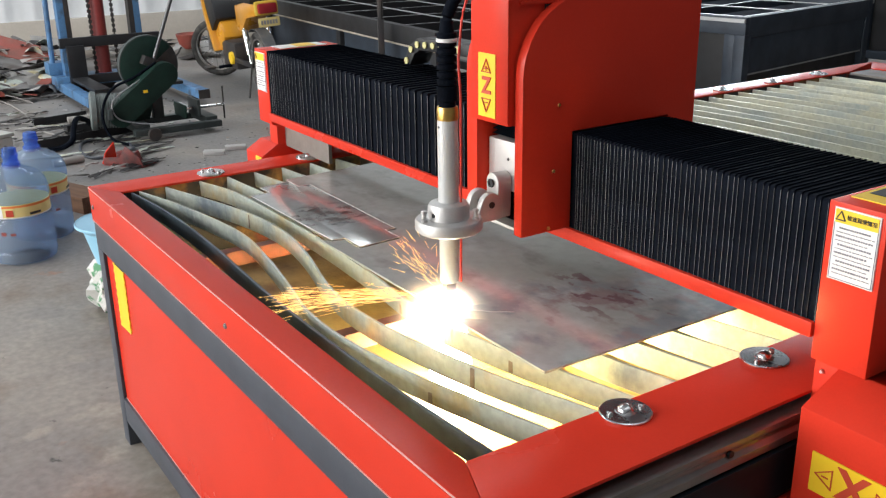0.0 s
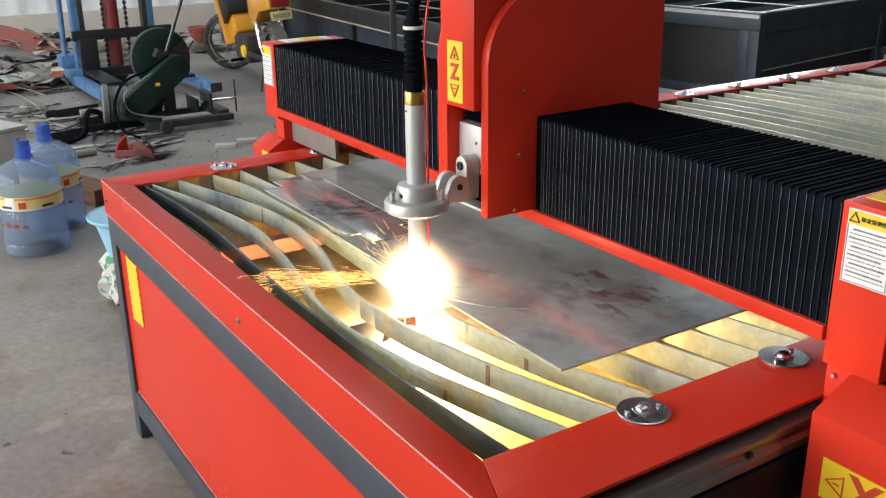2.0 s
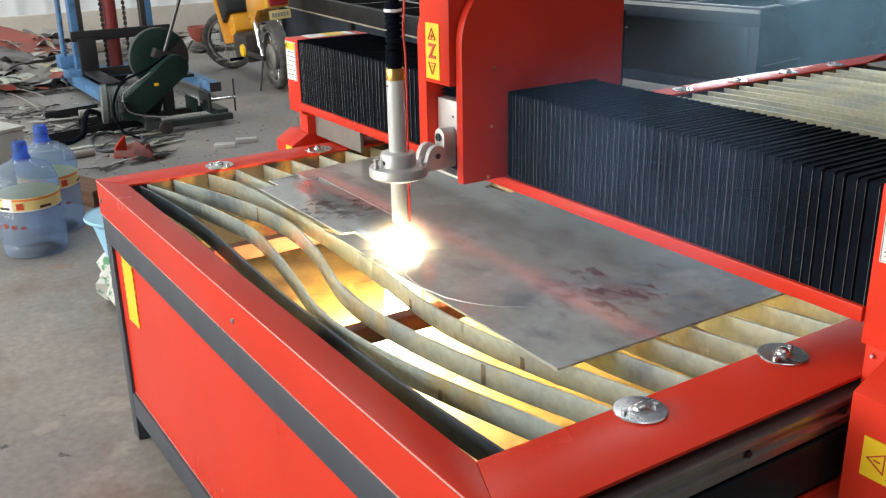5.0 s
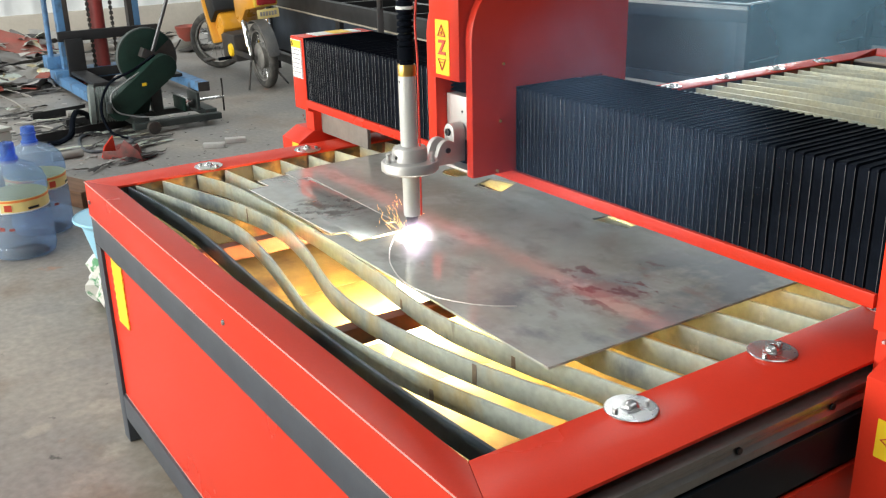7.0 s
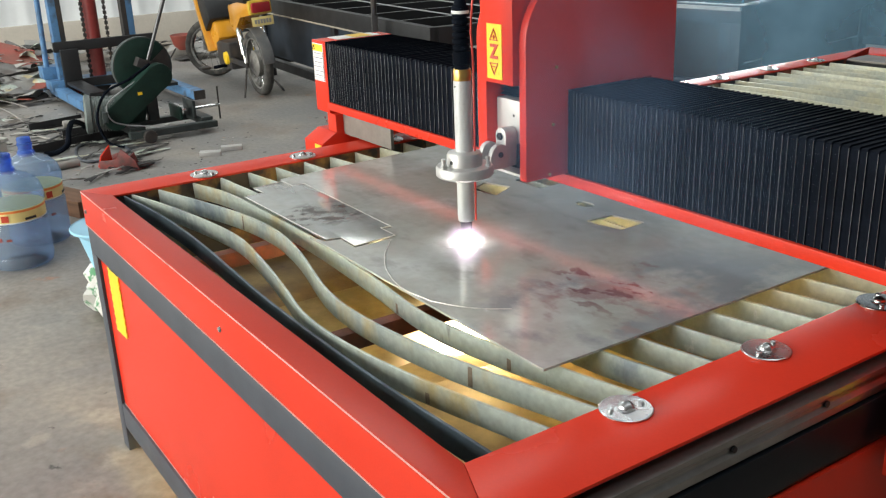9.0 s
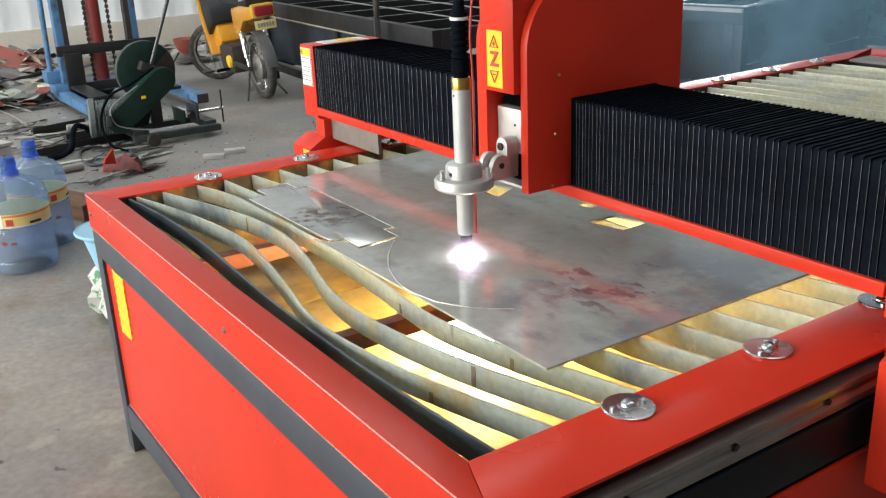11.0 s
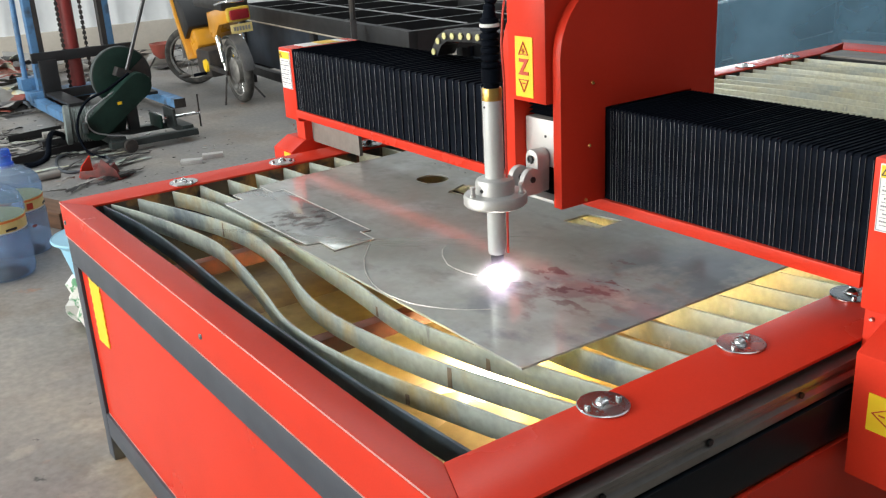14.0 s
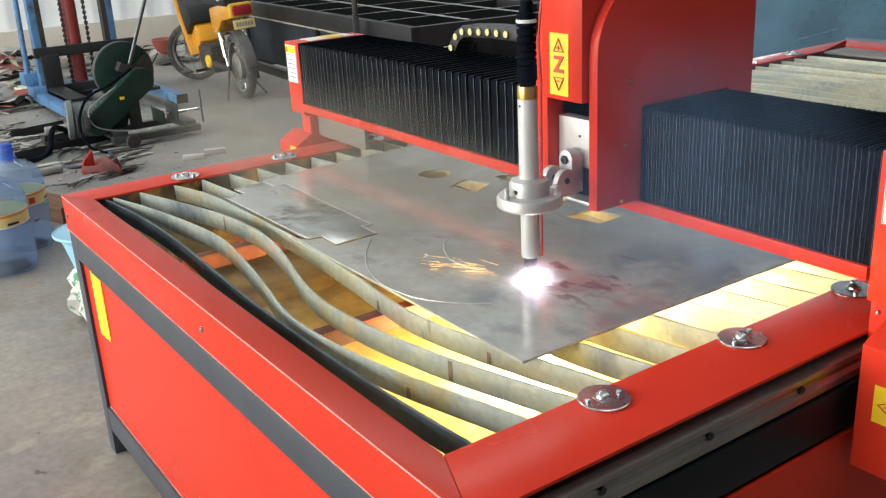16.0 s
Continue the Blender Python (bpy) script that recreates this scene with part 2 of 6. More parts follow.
SHEET = layered("mild_steel_sheet", (0.54, 0.555, 0.52), [((0.47, 0.46, 0.42), 0.15, 2.6, 0.40, 0.66, (1, 1.5, 1), None), ((0.66, 0.68, 0.68), 0.11, 4.5, 0.50, 0.70, (1, 1, 1), None), ((0.39, 0.385, 0.37), 0.17, 9, 0.54, 0.72, (1, 1.7, 1), None),
                                                         ((0.30, 0.32, 0.35), 0.16, 7, 0.44, 0.56, (1.3, 1, 1), (1.47, 0.74, 0.75, 0.26)), ((0.33, 0.34, 0.37), 0.17, 6, 0.48, 0.60, (1, 1.3, 1), (1.36, 0.48, 0.75, 0.22)), ((0.40, 0.30, 0.30), 0.17, 8, 0.52, 0.60, (1, 1.4, 1), (1.37, 0.58, 0.75, 0.22)),
                                                         ((0.27, 0.15, 0.16), 0.18, 14, 0.57, 0.61, (1, 1.6, 1), (1.33, 0.62, 0.75, 0.17)), ((0.10, 0.085, 0.08), 0.3, 24, 0.50, 0.54, (1.6, 1, 1), (0.60, 0.392, 0.75, 0.11))], 0.13, 0.30, 40, 0.05, 0.01)
BLANK = layered("oiled_steel_blank", (0.46, 0.49, 0.48), [((0.40, 0.41, 0.39), 0.16, 7, 0.42, 0.62, (1, 1.5, 1), None), ((0.52, 0.55, 0.55), 0.12, 4, 0.52, 0.66, (1, 1, 1), None),
                                                         ((0.09, 0.08, 0.075), 0.3, 24, 0.50, 0.54, (1.6, 1, 1), (0.60, 0.392, 0.75, 0.11))], 0.12, 0.42, 40, 0.06, 0.01)
STEEL = material("bright_steel", (0.60, 0.60, 0.60), 0.26, 1.0, vary=0.05, scale=20, fine=200, bump=0.02)
RAILSTEEL = material("rail_steel", (0.30, 0.29, 0.28), 0.32, 0.9, vary=0.1, scale=8, fine=90, bump=0.03)
ALU = material("cast_aluminium", (0.52, 0.52, 0.51), 0.46, 0.55, vary=0.06, scale=20, fine=300, bump=0.08)
TORCHGREY = material("torch_grey", (0.55, 0.57, 0.57), 0.4, 0.2, vary=0.05, scale=12, fine=200, bump=0.03)
BRASS = material("brass", (0.65, 0.42, 0.12), 0.3, 0.9, vary=0.1, scale=30)
# pale pink for the bright highlights along the red sheet edges
EDGE = material("edge_highlight_paint", (0.72, 0.40, 0.36), 0.4, vary=0.2, scale=20, fine=120, bump=0)
YELLOW = material("yellow_vinyl", (0.85, 0.56, 0.02), 0.4, vary=0.04, scale=10, bump=0.0)
WHITE = material("white_vinyl", (0.75, 0.75, 0.74), 0.45, vary=0.03, scale=10, bump=0.0)
PRINT = material("red_print", (0.5, 0.05, 0.02), 0.5, vary=0.03, bump=0)
INK = material("black_print", (0.02, 0.02, 0.02), 0.5, vary=0.03, bump=0)
SINGED = layered("singed_wall", (0.025, 0.024, 0.024), [((0.30, 0.17, 0.05), 0.6, 9, 0.50, 0.62, (1, 1, 1), None), ((0.22, 0.06, 0.03), 0.6, 7, 0.56, 0.66, (1, 1, 1), None)], 0.55, 0.0, 70, 0.2, 0.15)
BURNT = material("burnt_scale", (0.26, 0.20, 0.14), 0.6, 0.1, vary=0.25, scale=40, fine=200, bump=0.2, other=(0.13, 0.11, 0.09))
DECK = material("bare_deck_sheet", (0.26, 0.24, 0.22), 0.5, 0.2, vary=0.12, scale=8, fine=80, bump=0.05)
RUST = material("rusted_red_bar", (0.24, 0.055, 0.026), 0.6, 0.1, vary=0.2, scale=14, fine=90, bump=0.2, other=(0.07, 0.04, 0.03))
# darker tray colour: the jet's light falling off to the left, painted in
TRAY_DIM = material("dimmed_slag_tray", (0.40, 0.27, 0.10), 0.6, 0.1, vary=0.2, scale=9, fine=60, bump=0.25, other=(0.17, 0.10, 0.05))
TRAY = material("ochre_slag_tray", (0.60, 0.45, 0.19), 0.55, 0.1, vary=0.2, scale=9, fine=60, bump=0.2, other=(0.38, 0.26, 0.10))
CONCRETE = layered("worn_concrete", (0.325, 0.295, 0.255), [((0.22, 0.205, 0.19), 0.6, 1.1, 0.42, 0.62, (1, 1, 1), None), ((0.19, 0.14, 0.10), 0.5, 2.0, 0.46, 0.64, (1, 1, 1), None), ((0.35, 0.315, 0.27), 0.7, 7, 0.56, 0.7, (1, 1, 1), None),
                                                        ((0.20, 0.195, 0.19), 0.6, 1.6, 0.24, 0.55, (1, 1, 1), (-4.4, 1.4, 0, 4.4)), ((0.33, 0.19, 0.14), 0.7, 5, 0.66, 0.74, (1, 1, 1), None), ((0.07, 0.065, 0.06), 0.5, 9, 0.66, 0.70, (1, 1, 1), None)], 0.6, 0, 38, 0.14, 0.25)
BLUE = material("blue_paint", (0.075, 0.185, 0.35), 0.5, vary=0.2, scale=9, fine=90, bump=0.15, other=(0.05, 0.075, 0.11), spread=(0.5, 0.68))
GREEN = material("dark_green_paint", (0.009, 0.030, 0.023), 0.5, spec=0.25, vary=0.2, scale=10, fine=100, bump=0.1)
MOTORGREY = material("grey_green_motor", (0.15, 0.18, 0.175), 0.5, vary=0.2, scale=14, fine=100)
GREYGREEN = material("grey_green_paint", (0.032, 0.044, 0.044), 0.5, vary=0.15, scale=14, fine=100)
IRON = material("dark_iron", (0.026, 0.026, 0.028), 0.55, 0.1, vary=0.25, scale=10, fine=80, bump=0.15, other=(0.055, 0.045, 0.038))
MASTRED = material("oxide_red", (0.22, 0.03, 0.028), 0.5, vary=0.15, scale=8)
ORANGE = material("amber_fairing", (0.66, 0.30, 0.025), 0.3, vary=0.05, scale=8, coat=0.5)
CHROME = material("chrome", (0.8, 0.8, 0.8), 0.1, 1.0, vary=0.02)
TYRE = material("dusty_tyre", (0.05, 0.05, 0.048), 0.8, vary=0.2, scale=20, fine=150, bump=0.3, other=(0.11, 0.105, 0.095))
WALLWHITE = material("white_wall_sheet", (0.75, 0.78, 0.80), 0.55, vary=0.05, scale=1.2, fine=20, bump=0.03)
GREYWALL = material("grey_wall", (0.22, 0.22, 0.23), 0.8, vary=0.08, scale=1.5, fine=20)
PLASTER = material("beige_plaster", (0.52, 0.48, 0.42), 0.8, vary=0.08, scale=2, fine=40, bump=0.15)
SCRAP = material("scrap_sheet", (0.20, 0.195, 0.19), 0.5, 0.3, vary=0.2, scale=6, fine=60, other=(0.09, 0.07, 0.06))
BASIN = material("pale_blue_plastic", (0.28, 0.55, 0.72), 0.35, vary=0.04, scale=8, bump=0)
WHITISH = material("pale_board", (0.38, 0.37, 0.35), 0.6, vary=0.12, scale=5)
BAG = material("woven_bag", (0.55, 0.55, 0.52), 0.7, vary=0.15, scale=20, fine=140, bump=0.4, other=(0.08, 0.25, 0.12), spread=(0.52, 0.58))


def glass_like(name, color, rough):
    m = bpy.data.materials.new(name)
    m.use_nodes = True
    n, l = m.node_tree.nodes, m.node_tree.links
    b = n["Principled BSDF"]
    tr, mix = n.new("ShaderNodeBsdfTransparent"), n.new("ShaderNodeMixShader")
    tr.inputs["Color"].default_value = (*[min(1, c * 1.25) for c in color], 1)
    b.inputs["Base Color"].default_value, b.inputs["Roughness"].default_value = (*color, 1), rough
    mix.inputs["Fac"].default_value = 0.30
    l.new(tr.outputs[0], mix.inputs[1]), l.new(b.outputs[0], mix.inputs[2])
    l.new(mix.outputs[0], n["Material Output"].inputs["Surface"])
    return m


BOTTLE = glass_like("blue_bottle_plastic", (0.45, 0.55, 0.68), 0.12)
BOTTLECAP = glass_like("blue_cap_plastic", (0.17, 0.32, 0.74), 0.25)


def glowing(name, color, strength):
    m = bpy.data.materials.new(name)
    m.use_nodes = True
    n, l = m.node_tree.nodes, m.node_tree.links
    e = n.new("ShaderNodeEmission")
    e.inputs["Color"].default_value, e.inputs["Strength"].default_value = (*color, 1), strength
    l.new(e.outputs[0], n["Material Output"].inputs["Surface"])
    return m


KERF = material("bright_kerf", (0.62, 0.60, 0.57), 0.35, 0.6, vary=0.15, scale=60, fine=300, bump=0.1)

def bloom_material(name, color, strength, most):
    """Emissive bloom around a hot spot, thinning out from its middle."""
    m = bpy.data.materials.new(name)
    m.use_nodes = True
    n, l = m.node_tree.nodes, m.node_tree.links
    co, grad, noi = n.new("ShaderNodeTexCoord"), n.new("ShaderNodeTexGradient"), n.new("ShaderNodeTexNoise")
    grad.gradient_type = "SPHERICAL"
    noi.inputs["Scale"].default_value, noi.inputs["Detail"].default_value = 2.2, 3
    l.new(co.outputs["Object"], grad.inputs["Vector"]), l.new(co.outputs["Object"], noi.inputs["Vector"])
    r1, r2, pw, mul = n.new("ShaderNodeMapRange"), n.new("ShaderNodeMapRange"), n.new("ShaderNodeMath"), n.new("ShaderNodeMath")
    pw.operation, pw.inputs[1].default_value, mul.operation = "POWER", 3.0, "MULTIPLY"
    r1.inputs["To Max"].default_value = most
    r2.inputs["From Min"].default_value, r2.inputs["From Max"].default_value, r2.inputs["To Min"].default_value = 0.3, 0.65, 0.5
    l.new(grad.outputs["Fac"], pw.inputs[0]), l.new(pw.outputs[0], r1.inputs["Value"]), l.new(noi.outputs["Fac"], r2.inputs["Value"])
    l.new(r1.outputs[0], mul.inputs[0]), l.new(r2.outputs[0], mul.inputs[1])
    e, t, mix = n.new("ShaderNodeEmission"), n.new("ShaderNodeBsdfTransparent"), n.new("ShaderNodeMixShader")
    e.inputs["Color"].default_value, e.inputs["Strength"].default_value = (*color, 1), strength
    l.new(mul.outputs[0], mix.inputs["Fac"]), l.new(t.outputs[0], mix.inputs[1]), l.new(e.outputs[0], mix.inputs[2])
    l.new(mix.outputs[0], n["Material Output"].inputs["Surface"])
    return m


# emission that imitates the glare around flare and arc
HOT_BLOOM = bloom_material("hot_bloom", (1.0, 0.76, 0.45), 16, 1.0)
ARC_BLOOM = bloom_material("arc_bloom", (0.95, 0.74, 1.0), 5.0, 1.0)
ARC = glowing("plasma_arc", (1.0, 0.93, 0.95), 50)
FLAME = glowing("molten_spray", (1.0, 0.84, 0.56), 16)
PLUME = glowing("slag_jet", (1.0, 0.71, 0.32), 340)
SPARK = glowing("hot_sparks", (1.0, 0.55, 0.17), 3.6)

# ---- the hall ----
floor = link("floor", box(-9.0, 9.0, -7.2, 15.2, -0.2, 0.0), CONCRETE)
tagged(floor, "grey worn concrete workshop floor with brown stains", "floor", kind="structure")


def corrugated(y0, y1, z0, z1, bm=None):
    bm = bm or bmesh.new()
    n = int((y1 - y0) / 0.05)
    prev = None
    for i in range(n + 1):
        y = y0 + (y1 - y0) * i / n
        x = (0.0, 0.02, 0.02, 0.0, 0.0, 0.0)[i % 6]
        cur = [bm.verts.new((px + x, y, z)) for px in (-8.72, -8.75) for z in (z0, z1)]
        if prev:
            bm.faces.new((prev[0], cur[0], cur[1], prev[1]))
            bm.faces.new((prev[3], cur[3], cur[2], prev[2]))
        prev = cur
    bmesh.ops.recalc_face_normals(bm, faces=bm.faces)
    return bm


def west_wall():
    bm = corrugated(-7.2, 11.5, 0.36, 6.1)
    for y0, y1, z0, z1 in ((14.9, 15.2, 0.36, 6.1), (11.5, 14.9, 0.36, 2.25), (11.5, 14.9, 3.95, 6.1)):
        corrugated(y0, y1, z0, z1, bm)
    return bm


wall = link("wall_west", west_wall(), WALLWHITE)
tagged(wall, "white corrugated steel sheet wall with a high window", "wall", kind="structure")
tagged(link("wall_plinth", box(-8.95, -8.66, -7.2, 15.2, 0, 0.36, 0.01), PLASTER), "low beige plastered plinth under the sheet wall", "wall", kind="structure")
tagged(link("wall_east", box(8.8, 9.0, -7.2, 15.2, 0, 6.1), GREYWALL), "plain grey side wall", "wall", kind="structure")
bm = box(-9, -6.9, -7.2, -7.0, 0, 6.1)
box(2.5, 9, -7.2, -7.0, 0, 6.1, bm=bm), box(-6.9, 2.5, -7.2, -7.0, 4.6, 6.1, bm=bm)
tagged(link("wall_south", bm, WALLWHITE), "white end wall with a wide open doorway", "wall", kind="structure")
bm = box(-9, 9, 15, 15.2, 0, 6.1)
tagged(link("wall_north", bm, GREYWALL), "plain grey far end wall", "wall", kind="structure")
# unseen roof, left open over the two added fill lamps
bm = box(-9, -5.75, -7.2, 15.2, 6.1, 6.2)
box(-4.25, 2.65, -7.2, 15.2, 6.1, 6.2, bm=bm), box(4.15, 9, -7.2, 15.2, 6.1, 6.2, bm=bm)
for sx in (-5.75, 2.65):
    box(sx, sx + 1.5, -7.2, -3.2, 6.1, 6.2, bm=bm), box(sx, sx + 1.5, 8.2, 15.2, 6.1, 6.2, bm=bm)
tagged(link("ceiling", bm, material("roof_sheet", (0.35, 0.37, 0.40), 0.6, vary=0.06, scale=1)), "unseen grey sheet roof with two openings for the fill lamps", "ceiling", kind="structure")

# ---- cutting table ----
W, LENGTH = 1.772, 3.42
table = empty("cutting_table")
tagged(table, "red and charcoal steel plasma cutting table with open slat bed", "cutting table")
IN0, IN1, INY0, INY1 = 0.105, 1.64, 0.055, 3.10
part("front_rim", prism([(0, 0), (W, 0), (IN1, INY0), (IN0, INY0)], "z", TOP - 0.006, TOP, bevel=0.0015), RED, table)
part("side_rim", prism([(0, 0.001), (IN0 - 0.001, INY0), (IN0 - 0.001, INY1), (0, LENGTH)], "z", TOP - 0.006, TOP, bevel=0.0015), RED, table)
part("side_rim", prism([(W, 0.001), (W, LENGTH), (IN1 + 0.001, INY1), (IN1 + 0.001, INY0)], "z", TOP - 0.006, TOP, bevel=0.0015), RED, table)
part("end_rim", prism([(0, LENGTH + 0.001), (W, LENGTH + 0.001), (IN1, INY1 + 0.15), (IN0, INY1 + 0.15)], "z", TOP - 0.006, TOP, bevel=0.0015), RED, table)
part("end_deck", box(IN0, IN1, INY1, INY1 + 0.15, TOP - 0.012, TOP - 0.004), DECK, table, "grey deck sheet at the bed's end")
part("front_apron", box(0, W, 0.0, 0.012, 0.66, TOP - 0.0065, 0.002), RED, table)
# thin pale strips: edge highlights built as colour
part("edge_highlight", box(0.002, W - 0.002, -0.0012, 0.002, 0.6588, 0.6603), EDGE, table, "pale strip standing in for the edge's highlight")
part("edge_highlight", box(0.002, W - 0.002, -0.0010, 0.0004, 0.7462, 0.7486), EDGE, table, "pale strip standing in for the edge's highlight")
part("edge_highlight", box(0.05, W - 0.06, 0.0105, 0.0118, 0.1495, 0.1512), EDGE, table, "pale strip standing in for the edge's highlight")
part("edge_highlight", box(0.05, W - 0.06, 0.0105, 0.0118, 0.5795, 0.5812), EDGE, table, "pale strip standing in for the edge's highlight")
part("front_band", box(0.0, W, 0.003, 0.05, 0.583, 0.658, 0.002), CHARCOAL, table, "charcoal square tube band")
part("front_panel", box(0.042, W - 0.05, 0.012, 0.018, 0.15, 0.5815), RED, table)
part("front_beam", box(0.042, W - 0.05, 0.004, 0.05, 0.075, 0.149, 0.003), CHARCOAL, table, "charcoal lower beam")
for lx, ly in ((0.0, 0.003), (W - 0.05, 0.003), (0.0, LENGTH - 0.06), (W - 0.05, LENGTH - 0.06), (0.0, 1.7), (W - 0.05, 1.7)):
    part("leg", box(lx, lx + 0.05, ly, ly + 0.05, 0, 0.5825, 0.003), CHARCOAL, table, "charcoal square tube leg")
part("side_panel", box(0.004, 0.012, 0.06, LENGTH - 0.07, 0.15, 0.70), RED, table)
part("side_apron", box(0.001, 0.011, 0.013, LENGTH, 0.701, TOP - 0.0065), RED, table)
# black strip added as the shade in the gap between rim and rail
part("side_shadow_beam", box(W - 0.05, W - 0.03, 0.013, LENGTH, 0.60, TOP - 0.0065), BLACK, table, "black strip put in for the shade behind the rail")
part("side_panel", box(W + 0.012, W + 0.02, 0.02, LENGTH, 0.12, 0.60), RED, table)
part("rail_beam", box(W - 0.03, W + 0.018, 0.013, LENGTH, 0.61, 0.685, 0.002), RAILBLACK, table, "black rail beam")
bm = prism([(W - 0.028, 0.69), (W + 0.014, 0.69), (W + 0.014, 0.703), (W + 0.008, 0.709), (W + 0.008, 0.716), (W + 0.014, 0.722), (W + 0.014, 0.731), (W - 0.028, 0.731)], "y", 0.013, LENGTH, bevel=0.001)
rail = part("guide_rail", bm, RAILSTEEL, table, "bright steel linear guide rail")
for k in range(16):
    part("rail_bolt", lathe([(0.005, 0), (0.005, 0.004)], Matrix.Translation((W + 0.010, 0.193 + 0.2 * k, 0.7125)) @ pose(0, 0, 0, 0, 90, 0), 10), BLACK, rail, "dark bolt recess")
part("inner_wall", box(IN0 - 0.03, IN0 - 0.004, 0.07, INY1, 0.40, TOP - 0.0065), SINGED, table, "scorched inner side wall")
part("inner_wall", box(IN1 + 0.003, IN1 + 0.03, 0.07, INY1, 0.40, TOP - 0.0065), SINGED, table, "scorched inner side wall")
part("inner_wall", box(IN0 - 0.03, IN1 + 0.03, INY0 - 0.02, INY0 - 0.002, 0.40, TOP - 0.0065), BLACK, table, "scorched inner end wall")
part("inner_wall", box(IN0 - 0.03, IN1 + 0.03, INY1 + 0.002, INY1 + 0.02, 0.40, TOP - 0.014), BLACK, table, "scorched inner end wall")
# the left panel's darker colour stands in for weaker light there
for x0, x1, surface in ((IN0 - 0.03, 0.5685, TRAY_DIM), (0.5685, 1.107, TRAY), (1.107, IN1 + 0.03, TRAY)):
    part("slag_tray", box(x0, x1 - 0.001, INY0, INY1, 0.51, 0.54, 0.001), surface, table, "ochre slag-covered tray sheet under the slats")
for bx_, low_edge in ((0.553, 0.668), (1.092, 0.668)):
    part("cross_bar", box(bx_, bx_ + 0.030, INY0, INY1, low_edge, 0.7035, 0.003), RUST, table, "rusty red cross bar")
for px in (0.03, 0.95, 1.72):
    part("screw", lathe([(0.006, 0), (0.005, 0.003), (0.001, 0.004)], Matrix.Translation((px, -0.0005, 0.70)) @ pose(0, 0, 0, 90), 10), STEEL, table)

lab = part("warning_label", prism([(.112 + .006 * (k % 2), .395 + .175 * k / 16) for k in range(17)] + [(.203 + .006 * (k % 2), .58 - .18 * k / 16) for k in range(17)], "y", 0.0095, 0.0118), YELLOW, table, "yellow warning label with a ragged edge")
for k in range(7):
    part("label_dash", box(.136 + .0105 * k, .142 + .0105 * k, 0.0085, 0.0094, .572, .576), INK, lab)


def soft_line(knots, x):
    """A smooth line through (x, y) knots."""
    for k in range(len(knots) - 1):
        if x <= knots[k + 1][0] or k == len(knots) - 2:
            (xa, ya), (xb, yb) = knots[k], knots[k + 1]
            before, after = knots[max(k - 1, 0)], knots[min(k + 2, len(knots) - 1)]
            ma = (yb - before[1]) / (xb - before[0])
            mb = (after[1] - ya) / (after[0] - xa)
            u, d = (x - xa) / (xb - xa), xb - xa
            return (2 * u ** 3 - 3 * u * u + 1) * ya + (u ** 3 - 2 * u * u + u) * d * ma + (3 * u * u - 2 * u ** 3) * yb + (u ** 3 - u * u) * d * mb


def slat_mesh(knots, top, lean):
    bm = bmesh.new()
    n, prev = 48, None
    for i in range(n + 1):
        x = IN0 + 0.004 + (IN1 - IN0 - 0.008) * i / n
        y = soft_line(knots, x)
        cur = [bm.verts.new(p) for p in ((x, y - 0.0025, top - 0.040), (x, y + 0.0025, top - 0.040), (x, y + 0.0025 + lean, top), (x, y - 0.0025 + lean, top))]
        if prev:
            for a, b in ((0, 1), (1, 2), (2, 3), (3, 0)):
                bm.faces.new((prev[a], prev[b], cur[b], cur[a]))
        else:
            bm.faces.new(cur)
        prev = cur
    bm.faces.new(prev[::-1])
    bmesh.ops.recalc_face_normals(bm, faces=bm.faces)
    return bm


random.seed(4)
SLATS = [[(.10, .083), (.27, .100), (.44, .107), (.63, .104), (.81, .095), (.96, .088), (1.21, .086), (1.40, .090), (1.64, .104)],
         [(.10, .102), (.24, .138), (.42, .171), (.60, .187), (.78, .167), (.95, .137), (1.07, .114), (1.20, .112), (1.38, .137), (1.64, .203)],
         [(.10, .169), (.31, .226), (.45, .257), (.61, .269), (.77, .249), (.99, .197), (1.11, .186), (1.25, .196), (1.42, .227), (1.64, .290)],
         [(.10, .263), (.24, .298), (.40, .309), (.70, .312), (.99, .297), (1.17, .280), (1.26, .282), (1.40, .305), (1.64, .363)]]
for k in range(40):
    if k < 4:
        knots = SLATS[k]
    else:
        a, b = .337 + .0825 * (k - 4), .441 + .0820 * (k - 4)
        knots = [(.10, a), (.50, a + .25 * (b - a) + random.uniform(0, .03)), (1.1, a + .55 * (b - a) - random.uniform(0, .03)), (1.48, b - .032), (1.64, b)]
    if knots[0][1] > INY1 - 0.03 or knots[-1][1] > INY1 - 0.03:
        break
    s = part("slat", slat_mesh(knots, 0.744, random.uniform(-.003, .003)), SCORCH if k == 0 else GALV if k < 9 else GALV_CLEAN_WARM, table,
             "blackened bowed steel slat" if k == 0 else "bowed galvanised steel slat")

    for bx in ((1.42,), (0.456, 1.417), (1.105, 1.41))[k - 1] if 0 < k < 4 else ():
        y, slope = soft_line(knots, bx), (soft_line(knots, bx + 0.01) - soft_line(knots, bx - 0.01)) / 0.02
        wide = 0.0022 if bx < 1 else 0.0042
        part("burn_notch", box(-wide, wide, -0.0036, -0.0024, -0.037, -0.003, m=Matrix.Translation((bx, y, 0.744)) @ pose(0, 0, 0, 0, 0, math.degrees(math.atan(slope)))), BURNT, s, "brown burnt notch")

